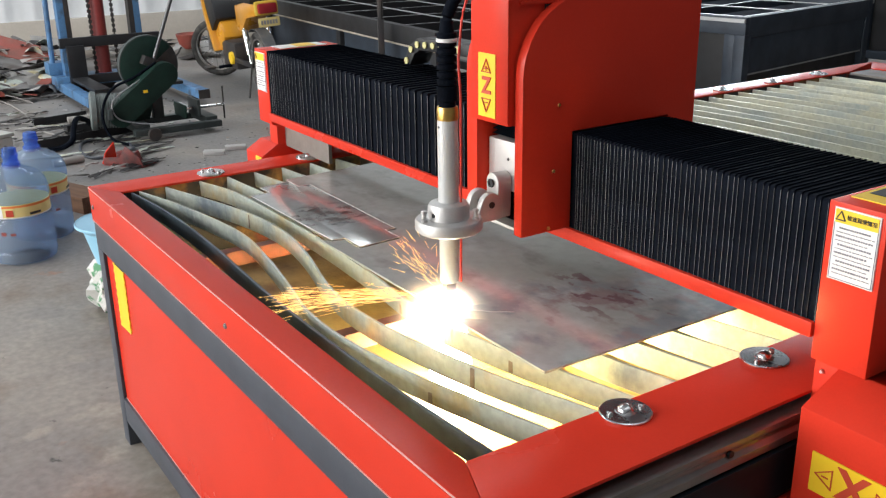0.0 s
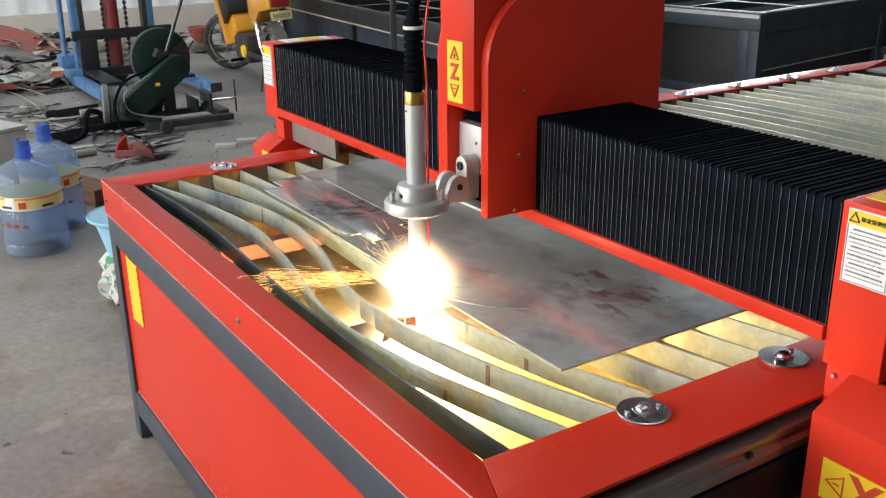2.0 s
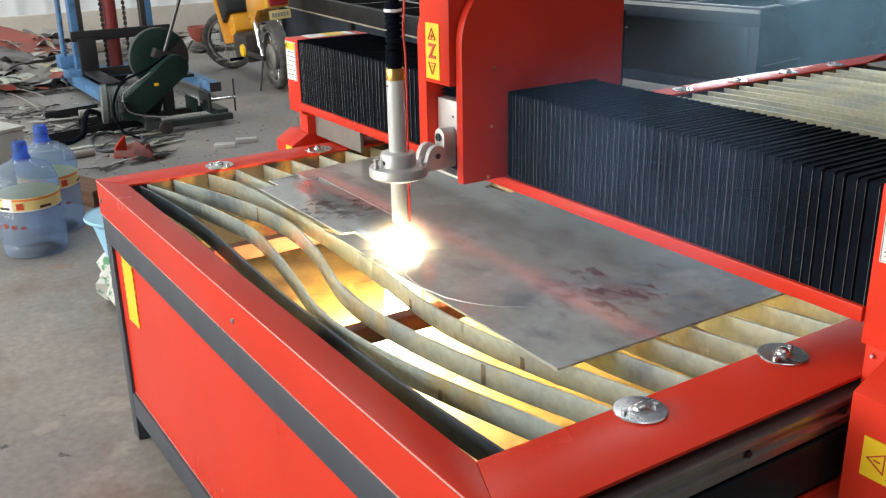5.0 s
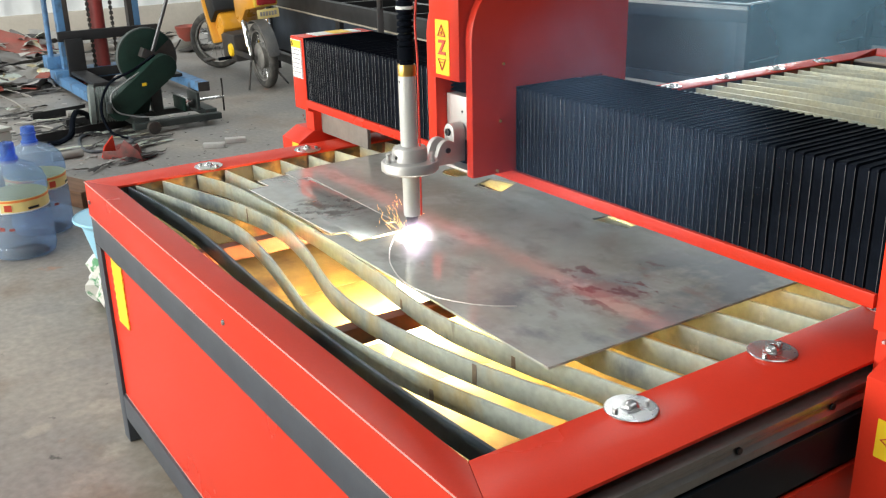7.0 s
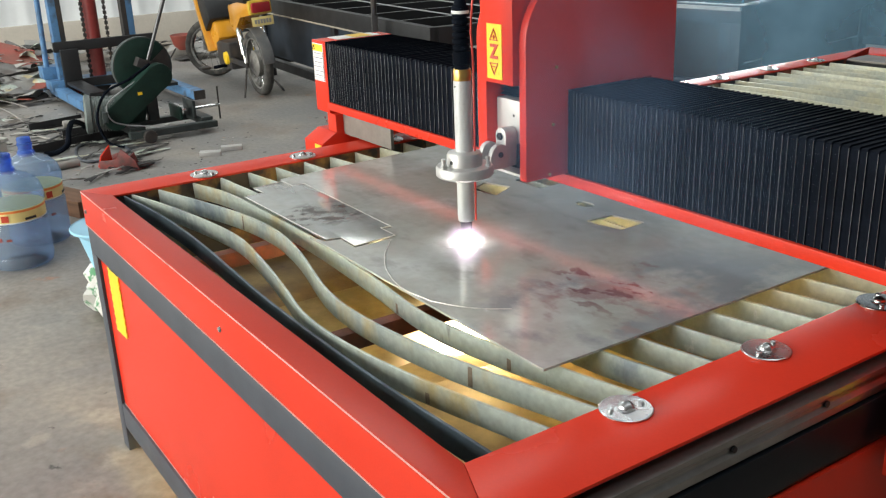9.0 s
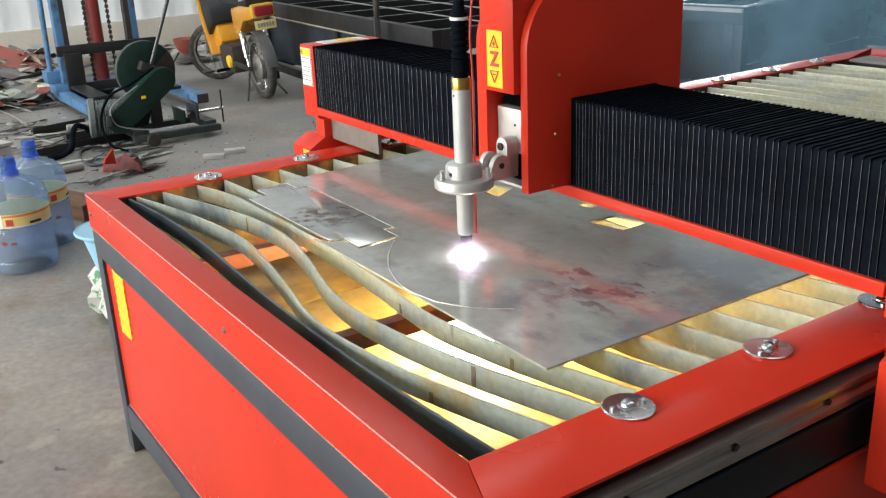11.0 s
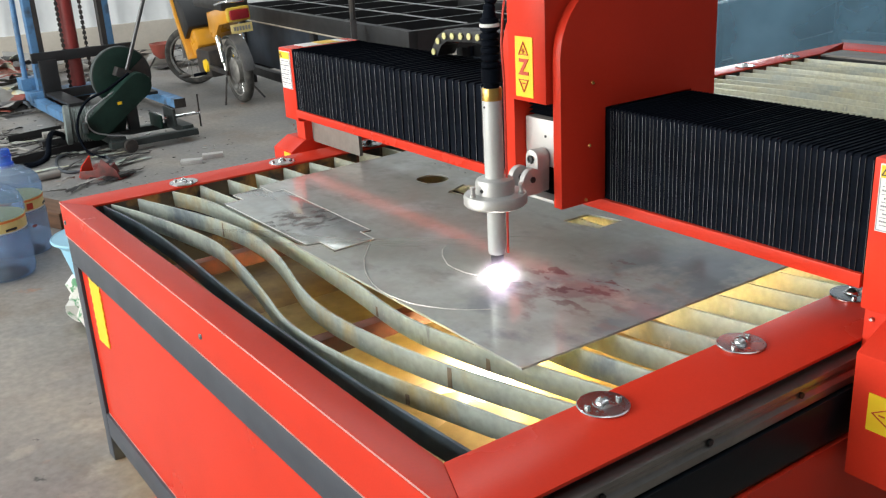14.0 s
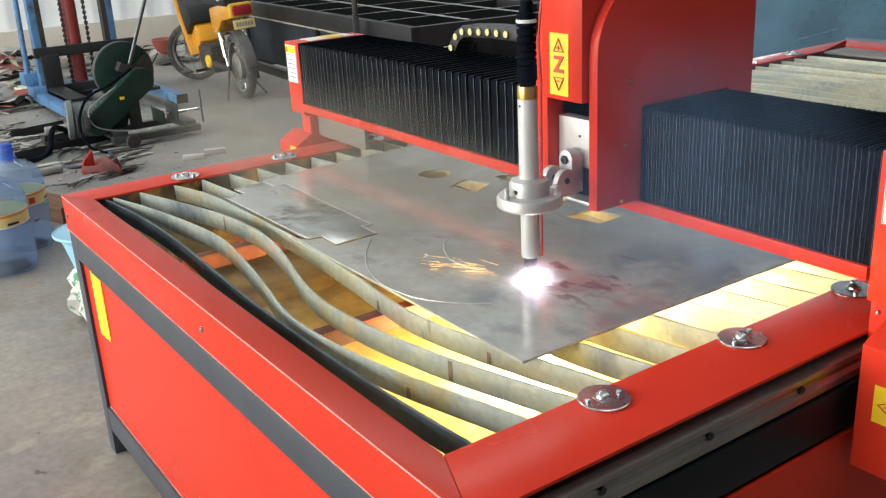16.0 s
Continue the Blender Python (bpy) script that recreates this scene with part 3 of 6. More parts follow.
# ---- ball rollers on the rims ----
def ball_roller():
    ob = empty("ball_roller")
    part("plate", lathe([(0.036, 0), (0.0375, 0.0015), (0.0375, 0.003), (0.036, 0.0042), (0.0155, 0.0046), (0.0145, 0.0058), (0.0125, 0.006)], seg=36), STEEL, ob)
    part("ball", lathe([(0.0125, 0.003)] + [(0.0125 * math.cos(a), 0.002 + 0.0125 * math.sin(a)) for a in (0.3, 0.6, 0.9, 1.2, 1.45)], seg=20), STEEL, ob)
    for sx in (-1, 1):
        part("screw", lathe([(0.0045, 0.004), (0.0045, 0.008), (0.003, 0.0095)], Matrix.Translation((0.024 * sx, 0.008 * sx, 0)), 10), STEEL, ob)
    return tagged(ob, "round polished steel ball roller on the red rim", "ball roller", "ball rollers on the table rim")


first = ball_roller()
first.matrix_world = pose(0.069, 0.309, TOP, 0, 0, 20)
for k in range(10):
    if k:
        copy_thing(first, pose(0.069 - 0.005 * (k > 5), 0.309 + 0.293 * k, TOP, 0, 0, 20 + 37 * k))
    copy_thing(first, pose(1.668, 0.307 + 0.2935 * k, TOP, 0, 0, 60 + 25 * k))

# ---- the sheet being cut ----
def circle(cx, cy, rx, ry, n=28):
    return [(cx + rx * math.cos(2 * math.pi * k / n), cy + ry * math.sin(2 * math.pi * k / n)) for k in range(n)]


PIECE = [(.344, .309), (.765, .317), (.773, .347), (.84, .345), (.835, .444), (.773, .445), (.776, .468), (.335, .476), (.338, .443), (.279, .443), (.288, .357), (.344, .36)]
outer = [(.25, .447), (.333, .447), (.330, .480), (.781, .472), (.779, .449), (.839, .448), (.844, .341), (.777, .343), (.769, .312), (.72, .300), (1.505, .297), (1.512, 1.25), (.2, 1.25)]
holes = [circle(.527, .809, .042, .042), [(.655, .765), (.735, .79), (.70, .86), (.625, .835)], [(.66, .905), (.76, .905), (.76, .99), (.66, .99)], [(1.02, .818), (1.112, .835), (1.108, .91), (1.024, .892)]]
holes.append(circle(.927, .901, .026, .016, 16))
for k in range(6):
    holes.append(circle(.40 + .035 * k, .905 + .004 * (k % 2), .004, .004, 8))
sheet = link("steel_sheet", prism(outer, "z", 0.7455, 0.7495, holes), SHEET)
tagged(sheet, "grey mill-finish steel sheet with cut-out holes lying on the slats", "steel sheet")
piece = link("cut_blank", prism(PIECE, "z", 0.7475, 0.7515, bevel=0.0008), BLANK)
bm = bmesh.new()
for a, b in zip(PIECE, PIECE[1:] + PIECE[:1]):
    rod((a[0], a[1], 0.7512), (b[0], b[1], 0.7512), 0.0012, None, 6, bm)
part("cut_edge", bm, KERF, piece, "bright freshly cut edge")
tagged(piece, "freshly cut stepped steel blank resting in the sheet", "steel blank")

# ---- gantry bridge: local y is 0 at its front face ----
BL, BR, BZ0, BZ1, BD = -0.108, 1.765, 0.853, 1.037, 0.238
gantry = empty("gantry")
tagged(gantry, "red steel gantry bridge with black pleated bellows", "gantry")
part("end_cover", box(-0.195, BL - 0.001, 0, BD, 0.82, BZ1, 0.002), RED, gantry)
part("end_cover", box(BR + 0.001, BR + 0.088, 0, BD, 0.80, BZ1, 0.002), RED, gantry)
part("column", box(-0.135, -0.082, 0.004, 0.19, 0.60, 0.819, 0.002), RED, gantry)
part("column", box(BR + 0.006, BR + 0.16, 0.005, 0.22, 0.60, 0.80, 0.002), RED, gantry)
part("bottom_strip", box(BL, BR, -0.006, 0.03, 0.832, 0.8555, 0.002), RED, gantry)
part("beam", box(BL, BR, 0.014, BD - 0.014, 0.856, 1.022), BLACK, gantry, "black inner beam")
GREYPLATE = material("dull_grey_plate", (0.30, 0.29, 0.27), 0.6, vary=0.1, scale=12, fine=100)
DUNPLATE = material("stained_dun_plate", (0.20, 0.18, 0.16), 0.6, vary=0.15, scale=9, fine=90, other=(0.13, 0.11, 0.095))
part("beam_plate", box(-0.0815, 0.20, 0.03, 0.04, 0.757, 0.8315), DUNPLATE, gantry, "stained dun metal plate under the beam")


def foot(x0, x1):
    outline = [(-0.075, 0.56), (0.24, 0.56), (0.24, 0.80), (0.0, 0.80), (-0.075, 0.765)]
    return prism(outline, "x", x0, x1, bevel=0.003)


part("foot_cover", foot(BR + 0.046, BR + 0.27), RED, gantry)
part("foot_cover", prism([(-0.05, 0.56), (0.24, 0.56), (0.24, 0.765), (0.0, 0.765), (-0.05, 0.735)], "x", -0.20, -0.079, bevel=0.003), RED, gantry)
part("foot_label", box(-0.125, -0.084, -0.0522, -0.0502, 0.69, 0.731), YELLOW, gantry, "small yellow label")


def triangle(cx, cz, r, way, w=0.0016):
    """An outlined triangle as thin bars, in the xz plane: way 90 points up."""
    pts = [(cx + r * math.cos(radians(way + 120 * k)), cz + r * math.sin(radians(way + 120 * k))) for k in range(3)]
    bm = bmesh.new()
    for a, b in zip(pts, pts[1:] + pts[:1]):
        d = Vector((b[0] - a[0], b[1] - a[1])).normalized() * w / 2
        s = Vector((-d.y, d.x))
        prism([(a[0] - d.x + s.x, a[1] - d.y + s.y), (a[0] - d.x - s.x, a[1] - d.y - s.y), (b[0] + d.x - s.x, b[1] + d.y - s.y), (b[0] + d.x + s.x, b[1] + d.y + s.y)], "y", -0.0012, 0.0, bm=bm)
    return bm


def plus(cx, cz, r, both, w=0.0018):
    bm = box(cx - r, cx + r, -0.0012, 0, cz - w / 2, cz + w / 2)
    if both:
        box(cx - w / 2, cx + w / 2, -0.0013, 0, cz - r, cz + r, bm=bm)
    return bm


def placed(bm, dy):
    bmesh.ops.translate(bm, verts=bm.verts, vec=(0, dy, 0))
    return bm


UPRIGHT = pose(0, 0, 0, 90)
# the axis sign on the foot
fy = -0.0765
xl = part("axis_label", placed(box(BR + 0.074, BR + 0.204, -0.001, 0.001, 0.650, 0.710), fy), YELLOW, gantry, "yellow axis label with a red letter X")
letters("X", 0.062, PRINT, xl, Matrix.Translation((BR + 0.139, fy - 0.0015, 0.680)) @ UPRIGHT, bold=0.0022)
part("minus_sign", placed(triangle(BR + 0.099, 0.680, 0.017, 180), fy - 0.001), PRINT, xl)
part("plus_sign", placed(triangle(BR + 0.181, 0.680, 0.017, 0), fy - 0.001), PRINT, xl)
part("minus_bar", placed(plus(BR + 0.097, 0.680, 0.005, False), fy - 0.001), PRINT, xl)
part("plus_bar", placed(plus(BR + 0.183, 0.680, 0.005, True), fy - 0.001), PRINT, xl)


FADED = material("faded_grey_print", (0.17, 0.18, 0.21), 0.5, vary=0.15, scale=40, bump=0)


def notice(x0, x1, z0, z1, words):
    lab = part("notice_label", box(x0, x1, -0.0022, 0.001, z0, z1), WHITE, gantry, "white notice label with a yellow heading")
    h = (z1 - z0) * 0.2
    part("heading", box(x0 + 0.002, x1 - 0.002, -0.0034, -0.0023, z1 - h, z1 - 0.002), YELLOW, lab)
    part("warning_sign", placed(triangle(x0 + 0.011, z1 - h * 0.6, 0.008, 90, 0.0014), -0.0034), INK, lab)
    if words:
        letters(words, (x1 - x0) * 0.108, INK, lab, Matrix.Translation((x0 + (x1 - x0) * 0.62, -0.0040, z1 - h * 0.55)) @ UPRIGHT)
    random.seed(7)
    bm = bmesh.new()
    n = 12
    for k in range(n):
        z = z1 - h - 0.007 - k * (z1 - z0 - h - 0.011) / n
        tall = 0.0011 if k % 2 == 0 else 0.00045
        x = x0 + (0.010 if k % 4 == 0 else 0.006)
        while x < x1 - (0.009 if k % 3 else 0.014):
            d = random.uniform(0.0018, 0.0030) if k % 2 == 0 else random.uniform(0.003, 0.007)
            box(x, min(x + d, x1 - 0.005), -0.0030, -0.0023, z - tall, z + tall, bm=bm)
            x += d + random.uniform(0.0008, 0.0016)
    tagged(part("fine_print", bm, FADED, lab), kind="stuff")
    bm = box(x0 + 0.0015, x1 - 0.0015, -0.0030, -0.0023, z0 + 0.0018, z0 + 0.0026)
    for bx in (x0 + 0.0015, x1 - 0.0022):
        box(bx, bx + 0.0007, -0.0031, -0.0023, z0 + 0.0027, z1 - h - 0.0003, bm=bm)
    part("border_line", bm, FADED, lab)


notice(BR + 0.012, BR + 0.080, 0.928, 1.030, "检查润滑情况")
notice(-0.190, -0.122, 0.915, 1.028, "")
tl = part("top_label", box(-0.188, -0.118, 0.05, 0.20, BZ1 + 0.0005, BZ1 + 0.002), WHITE, gantry, "long label on the end cover's top")
part("label_strip", box(-0.186, -0.120, 0.11, 0.17, BZ1 + 0.0022, BZ1 + 0.003), YELLOW, tl)
tl = part("top_label", box(BR + 0.012, BR + 0.08, 0.03, 0.18, BZ1 + 0.0005, BZ1 + 0.002), YELLOW, gantry, "yellow label on the end cover's top")
part("label_strip", box(BR + 0.02, BR + 0.07, 0.06, 0.15, BZ1 + 0.0022, BZ1 + 0.003), INK, tl)
for sx, sz in ((BR + 0.02, 0.785), (BR + 0.02, 0.745), (-0.15, 0.80), (-0.14, 0.79)):
    part("screw", lathe([(0.004, 0), (0.003, 0.003)], Matrix.Translation((sx, 0.003, sz)) @ pose(0, 0, 0, 90), 8), STEEL, gantry)


def pleat_mesh(w):
    """One fold of the bellows: a ridge that runs up the front, over the rounded shoulder, the top and down the back."""
    bm = bmesh.new()

    def inset(d):
        r = 0.005
        return [(d, BZ0), (d, BZ1 - r - d), (d + 0.3 * r, BZ1 - d - 0.3 * r), (d + r, BZ1 - d), (BD - d - r, BZ1 - d), (BD - d, BZ1 - d - r), (BD - d, BZ0)]
    rows = []
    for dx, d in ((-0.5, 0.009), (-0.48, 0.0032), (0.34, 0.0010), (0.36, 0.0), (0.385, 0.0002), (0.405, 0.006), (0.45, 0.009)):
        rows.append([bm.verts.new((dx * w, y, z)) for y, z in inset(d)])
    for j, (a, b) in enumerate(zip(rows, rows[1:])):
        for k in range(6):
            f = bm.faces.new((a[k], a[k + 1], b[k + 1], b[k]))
            # the narrow crest at the front takes the painted highlight
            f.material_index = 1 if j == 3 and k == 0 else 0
    bm.faces.new([r[0] for r in rows]), bm.faces.new([r[-1] for r in rows][::-1])
    bmesh.ops.recalc_face_normals(bm, faces=bm.faces)
    return bm


def vary_by_object(m, lo, hi):
    """Makes the colour differ from one object to the next."""
    n, l = m.node_tree.nodes, m.node_tree.links
    b = n["Principled BSDF"]
    src = b.inputs["Base Color"].links[0].from_socket
    info, rng, mx = n.new("ShaderNodeObjectInfo"), n.new("ShaderNodeMapRange"), n.new("ShaderNodeVectorMath")
    rng.inputs["To Min"].default_value, rng.inputs["To Max"].default_value = lo, hi
    mx.operation = "SCALE"
    l.new(info.outputs["Random"], rng.inputs["Value"]), l.new(src, mx.inputs[0]), l.new(rng.outputs[0], mx.inputs["Scale"])
    l.new(mx.outputs[0], b.inputs["Base Color"])


# pale crest colour paints the folds' highlights, uneven from pleat to pleat
FOLD = material("fold_highlight", (0.14, 0.145, 0.16), 0.42, vary=0.3, scale=25, fine=200, bump=0.05)
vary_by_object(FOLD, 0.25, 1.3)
left_frame = part("left_bellows", box(BL + 0.0005, BL + 0.004, 0.001, BD - 0.001, 0.8535, BZ1), RUBBER, gantry, "black pleated bellows on the long side")
right_frame = part("right_bellows", box(BR - 0.004, BR - 0.0005, 0.001, BD - 0.001, 0.8535, BZ1), RUBBER, gantry, "black pleated bellows on the short side")
NL, NR = 50, 54
left_pleats, right_pleats = [], []
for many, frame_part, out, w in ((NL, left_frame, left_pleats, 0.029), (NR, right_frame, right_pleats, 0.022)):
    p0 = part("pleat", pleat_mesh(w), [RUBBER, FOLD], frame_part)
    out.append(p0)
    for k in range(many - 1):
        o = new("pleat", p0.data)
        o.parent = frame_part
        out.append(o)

# ---- torch carriage: local origin on the torch axis, z is the world's ----
carriage = empty("torch_carriage")
tagged(carriage, "red sheet-metal carriage holding a grey plasma torch", "torch carriage")
side = ([(0.135, 0.858), (0.2485, 0.858), (0.2485, 1.0378), (0.4895, 1.0378), (0.4895, 0.858), (0.56, 0.858), (0.56, 1.275)]
        + [(y, z) for y, z in arc(0.27, 1.14, 0.135, 90, 180, 10)])
plate = part("side_cover", prism(side, "x", 0.008, 0.03, bevel=0.0015), RED, carriage)
part("side_cover", prism(side, "x", -0.137, -0.105, bevel=0.0015), RED, carriage)
for sy, sz in ((0.215, 1.089), (0.206, 0.971), (0.197, 0.865)):
    part("screw", lathe([(0.0035, 0), (0.0025, 0.003)], Matrix.Translation((0.030, sy, sz)) @ pose(0, 0, 0, 0, 90), 8), BRASS, plate)
bm = bmesh.new()
box(-0.105, 0.008, 0.145, 0.555, 1.262, 1.268, bm=bm), box(-0.105, 0.008, 0.55, 0.556, 0.90, 1.262, bm=bm)
part("top_cover", bm, RED, carriage)
zbox = part("z_cover", box(-0.1045, 0.004, 0.122, 0.26, 1.057, 1.42, 0.003), RED, carriage, "red box cover of the vertical axis")
zl = part("axis_label", placed(box(-0.080, -0.030, -0.001, 0.001, 1.066, 1.178), 0.1215), YELLOW, zbox, "yellow axis label with a red letter Z")
zy = 0.1195
letters("Z", 0.040, PRINT, carriage, Matrix.Translation((-0.055, zy, 1.121)) @ UPRIGHT, "letter_z", bold=0.0014)
part("plus_sign", placed(triangle(-0.055, 1.153, 0.015, 90), zy), PRINT, carriage)
part("minus_sign", placed(triangle(-0.055, 1.091, 0.015, 270), zy), PRINT, carriage)
part("plus_bar", placed(plus(-0.055, 1.152, 0.0045, True), zy), PRINT, carriage)
part("minus_bar", placed(plus(-0.055, 1.092, 0.0045, False), zy), PRINT, carriage)
part("back_plate", box(-0.104, 0.007, 0.20, 0.21, 0.86, 1.26), BLACK, carriage, "dark rear plate")
part("slide_block", box(-0.102, -0.006, 0.160, 0.195, 0.926, 1.018, 0.003), ALU, carriage, "bare aluminium slide block")
for z0, folds in ((0.866, 7), (1.020, 4)):
    zig = [(0.166 if k % 2 else 0.178, z0 + 0.0042 * k) for k in range(2 * folds + 1)]
    part("dust_bellows", prism(zig + [(0.196, zig[-1][1]), (0.196, z0)], "x", -0.098, 0.004), RUBBER, carriage, "small black rubber dust bellows")
part("lower_lip", box(-0.10, 0.006, 0.15, 0.20, 0.858, 0.864, 0.001), ALU, carriage)
part("slide_hole", lathe([(0.003, 0), (0.003, 0.001)], Matrix.Translation((-0.042, 0.1598, 0.985)) @ pose(0, 0, 0, 90), 8), BLACK, carriage)
# clamp: a lug on the slide block and a twin lug on the torch collar
lug = [(0.006, 0.880)] + arc(0.022, 0.945, 0.0185, 180, 0, 12) + [(0.038, 0.880)]
part("slide_lug", prism([(x - 0.070, z) for x, z in lug], "y", 0.128, 0.159, bevel=0.003), ALU, carriage)
part("lug_bolt", lathe([(0.0085, 0), (0.0085, 0.004), (0.005, 0.004), (0.004, 0.002)], Matrix.Translation((-0.048, 0.127, 0.945)) @ pose(0, 0, 0, 90), 6), BLACK, carriage)
twin = [(0.030, 0.884), (0.128, 0.884), (0.128, 0.91)] + arc(0.105, 0.914, 0.022, 0, 160, 10) + [(0.076, 0.900), (0.06, 0.898)]
part("collar_lug", prism(twin, "x", -0.031, -0.018, bevel=0.002), ALU, carriage)
part("collar_lug", prism(twin, "x", -0.066, -0.053, bevel=0.002), ALU, carriage)
part("lug_pin", rod((-0.070, 0.105, 0.914), (-0.016, 0.105, 0.914), 0.006), BLACK, carriage)
collar = part("collar", lathe([(0.018, 0.893), (0.054, 0.893), (0.0585, 0.897), (0.0585, 0.911), (0.056, 0.915), (0.036, 0.916), (0.036, 0.936), (0.033, 0.942), (0.024, 0.945), (0.018, 0.945)], seg=48), ALU, carriage, "cast aluminium torch collar")
for a in (150, 265, 40):
    x, y = 0.048 * math.cos(radians(a)), 0.048 * math.sin(radians(a))
    part("bolt", lathe([(0.006, 0.914), (0.006, 0.920), (0.0042, 0.921), (0.0038, 0.929), (0.005, 0.930), (0.005, 0.934), (0.002, 0.935)], Matrix.Translation((x, y, 0)), 12), ALU, collar)
part("set_screw", lathe([(0.004, 0), (0.004, 0.002)], Matrix.Translation((0.006, -0.0345, 0.926)) @ pose(0, 0, 0, 90), 10), BLACK, collar)
torch = part("torch_body", lathe([(0.010, 0.796), (0.0158, 0.798), (0.0168, 0.803), (0.0168, 0.89), (0.0176, 0.944), (0.0176, 1.086)], seg=32), TORCHGREY, carriage, "grey torch barrel")
part("brass_ring", lathe([(0.0178, 1.086), (0.018, 1.088), (0.018, 1.105), (0.017, 1.108)], seg=32), BRASS, torch)
part("nozzle", lathe([(0.006, 0.768), (0.008, 0.770), (0.012, 0.780), (0.012, 0.796)], seg=24), BLACK, torch, "dark shield nozzle")
part("set_screw", lathe([(0.0022, 0), (0.0022, 0.001)], Matrix.Translation((0.0, -0.0174, 1.075)) @ pose(0, 0, 0, 90), 8), BLACK, torch)
relief = [(0.014, 1.108), (0.014, 1.116), (0.0172, 1.118), (0.0172, 1.142)]
z = 1.142
for k in range(7):
    relief += [(0.0125, z + 0.001), (0.0165, z + 0.003), (0.0165, z + 0.010), (0.0125, z + 0.012)]
    z += 0.0125
part("strain_relief", lathe(relief + [(0.010, z + 0.012)], seg=20), RUBBER, torch, "black ribbed strain relief")
part("cable", tube([(0, 0, 1.23), (0.002, 0.004, 1.26), (0.012, 0.03, 1.30), (0.03, 0.12, 1.36), (0.03, 0.3, 1.42)], 0.0105, 12), RUBBER, torch, "black torch cable")
part("ground_wire", tube([(0.0175, 0.012, 0.80), (0.019, 0.013, 1.0), (0.0195, 0.013, 1.12), (0.018, 0.012, 1.2), (0.025, 0.03, 1.29), (0.04, 0.11, 1.34)], 0.0024, 6), material("red_wire", (0.7, 0.04, 0.02), 0.5, bump=0), torch, "thin red wire along the torch")
part("cable_tie", lathe([(0.0165, 1.213), (0.0175, 1.214), (0.0175, 1.218), (0.0165, 1.219)], seg=16), WHITE, torch, "white cable tie")

# ---- energy chain behind the bridge, carried along ----
PIN = material("pale_yellow_plastic", (0.60, 0.57, 0.26), 0.5, vary=0.08, scale=20, bump=0)
chain = empty("cable_chain")
tagged(chain, "black plastic cable chain with yellow link pins", "cable chain")
link_pts = [(0, 1.052), (0.022, 1.082)] + [(0.052 + 0.036 * k, 1.097 + 0.002 * min(k, 3)) for k in range(7)]
for (x0, z0), (x1, z1) in zip(link_pts, link_pts[1:]):
    d = Vector((x1 - x0, 0, z1 - z0)).normalized()
    m = Matrix.Translation(((x0 + x1) / 2, 0.2, (z0 + z1) / 2)) @ pose(0, 0, 0, 0, -math.degrees(math.atan2(z1 - z0, x1 - x0)), 0)
    lk = part("chain_link", box(-0.0235, 0.0235, -0.03, 0.03, -0.0155, 0.0155, 0.006, m=m), BLACK, chain)
    part("link_pin", lathe([(0.0085, 0), (0.0085, 0.003)], Matrix.Translation((x0, 0.1685, z0)) @ pose(0, 0, 0, 90), 14), PIN, lk, "pale yellow link pin")

# ---- the arc and what it throws ----
def blob(r, sx, sy, sz, seed, rough=0.25, sub=3):
    bm = bmesh.new()
    bmesh.ops.create_icosphere(bm, subdivisions=sub, radius=1.0)
    for v in bm.verts:
        k = 1 + rough * noise.noise(v.co * 2.3 + Vector((seed, seed * 2, 0)))
        v.co = Vector((v.co.x * sx, v.co.y * sy, v.co.z * sz)) * r * k
    for f in bm.faces:
        f.smooth = True
    return bm


arc_ball = empty("plasma_arc")
tagged(arc_ball, "white-hot plasma arc under the torch nozzle", "plasma arc")
bm = blob(0.0155, 1.25, 1.25, 0.62, 1, 0.35)
bmesh.ops.translate(bm, verts=bm.verts, vec=(0, 0, 0.761))
part("arc_core", bm, ARC, arc_ball)
jet = link("slag_jet", lathe([(0.046, 0.541), (0.055, 0.552), (0.042, 0.60), (0.033, 0.68), (0.026, 0.725), (0.008, 0.742)], seg=18), PLUME)
tagged(jet, "orange jet of molten slag below the cut", "slag jet")
bm = blob(0.036, 1.15, 1.0, 0.95, 5, 0.55, 4)
flare = link("molten_flare", bm, FLAME)
tagged(flare, "yellow-white flare of molten metal at the cut edge", "flare", kind="stuff")


def spray_mesh(many, spread, lo, hi, seed, fan, rising=False, thick=1.0):
    """Thin streaks that fly from the cut: a flat fan, or a short plume that rises beside the torch."""
    random.seed(seed)
    bm = bmesh.new()
    for k in range(many):
        if not rising:
            a = math.pi + random.gauss(fan, spread)
            e = random.gauss(0.02, 0.05)
            d = Vector((math.cos(a) * math.cos(e), math.sin(a) * math.cos(e), math.sin(e)))
            s = lo + (hi - lo) * random.random() ** 0.8
            n = random.uniform(0.012, 0.055)
            p = d * s + Vector((0, 0, -0.35 * s * s))
            q = d * (s + n) + Vector((0, 0, -0.35 * (s + n) ** 2))
        else:
            d = Vector((-0.55 + random.gauss(0, 0.16), -0.35 + random.gauss(0, 0.16), random.uniform(0.45, 0.95))).normalized()
            s = random.uniform(0.03, 0.125)
            p, q = d * s, d * (s + random.uniform(0.008, 0.022)) + Vector((random.gauss(0, 0.005), random.gauss(0, 0.005), 0))
        rod(p, q, thick * random.uniform(0.0002, 0.00045), 0.0001, 4, bm)
        if not rising and k % 6 == 0:
            for turn in (-0.5, 0.1, 0.6):
                rod(q, q + Vector((d.x + turn * d.y, d.y - turn * d.x, random.uniform(-0.4, 0.5))) * random.uniform(0.004, 0.009), 0.0002, 0.0001, 4, bm)
    return bm


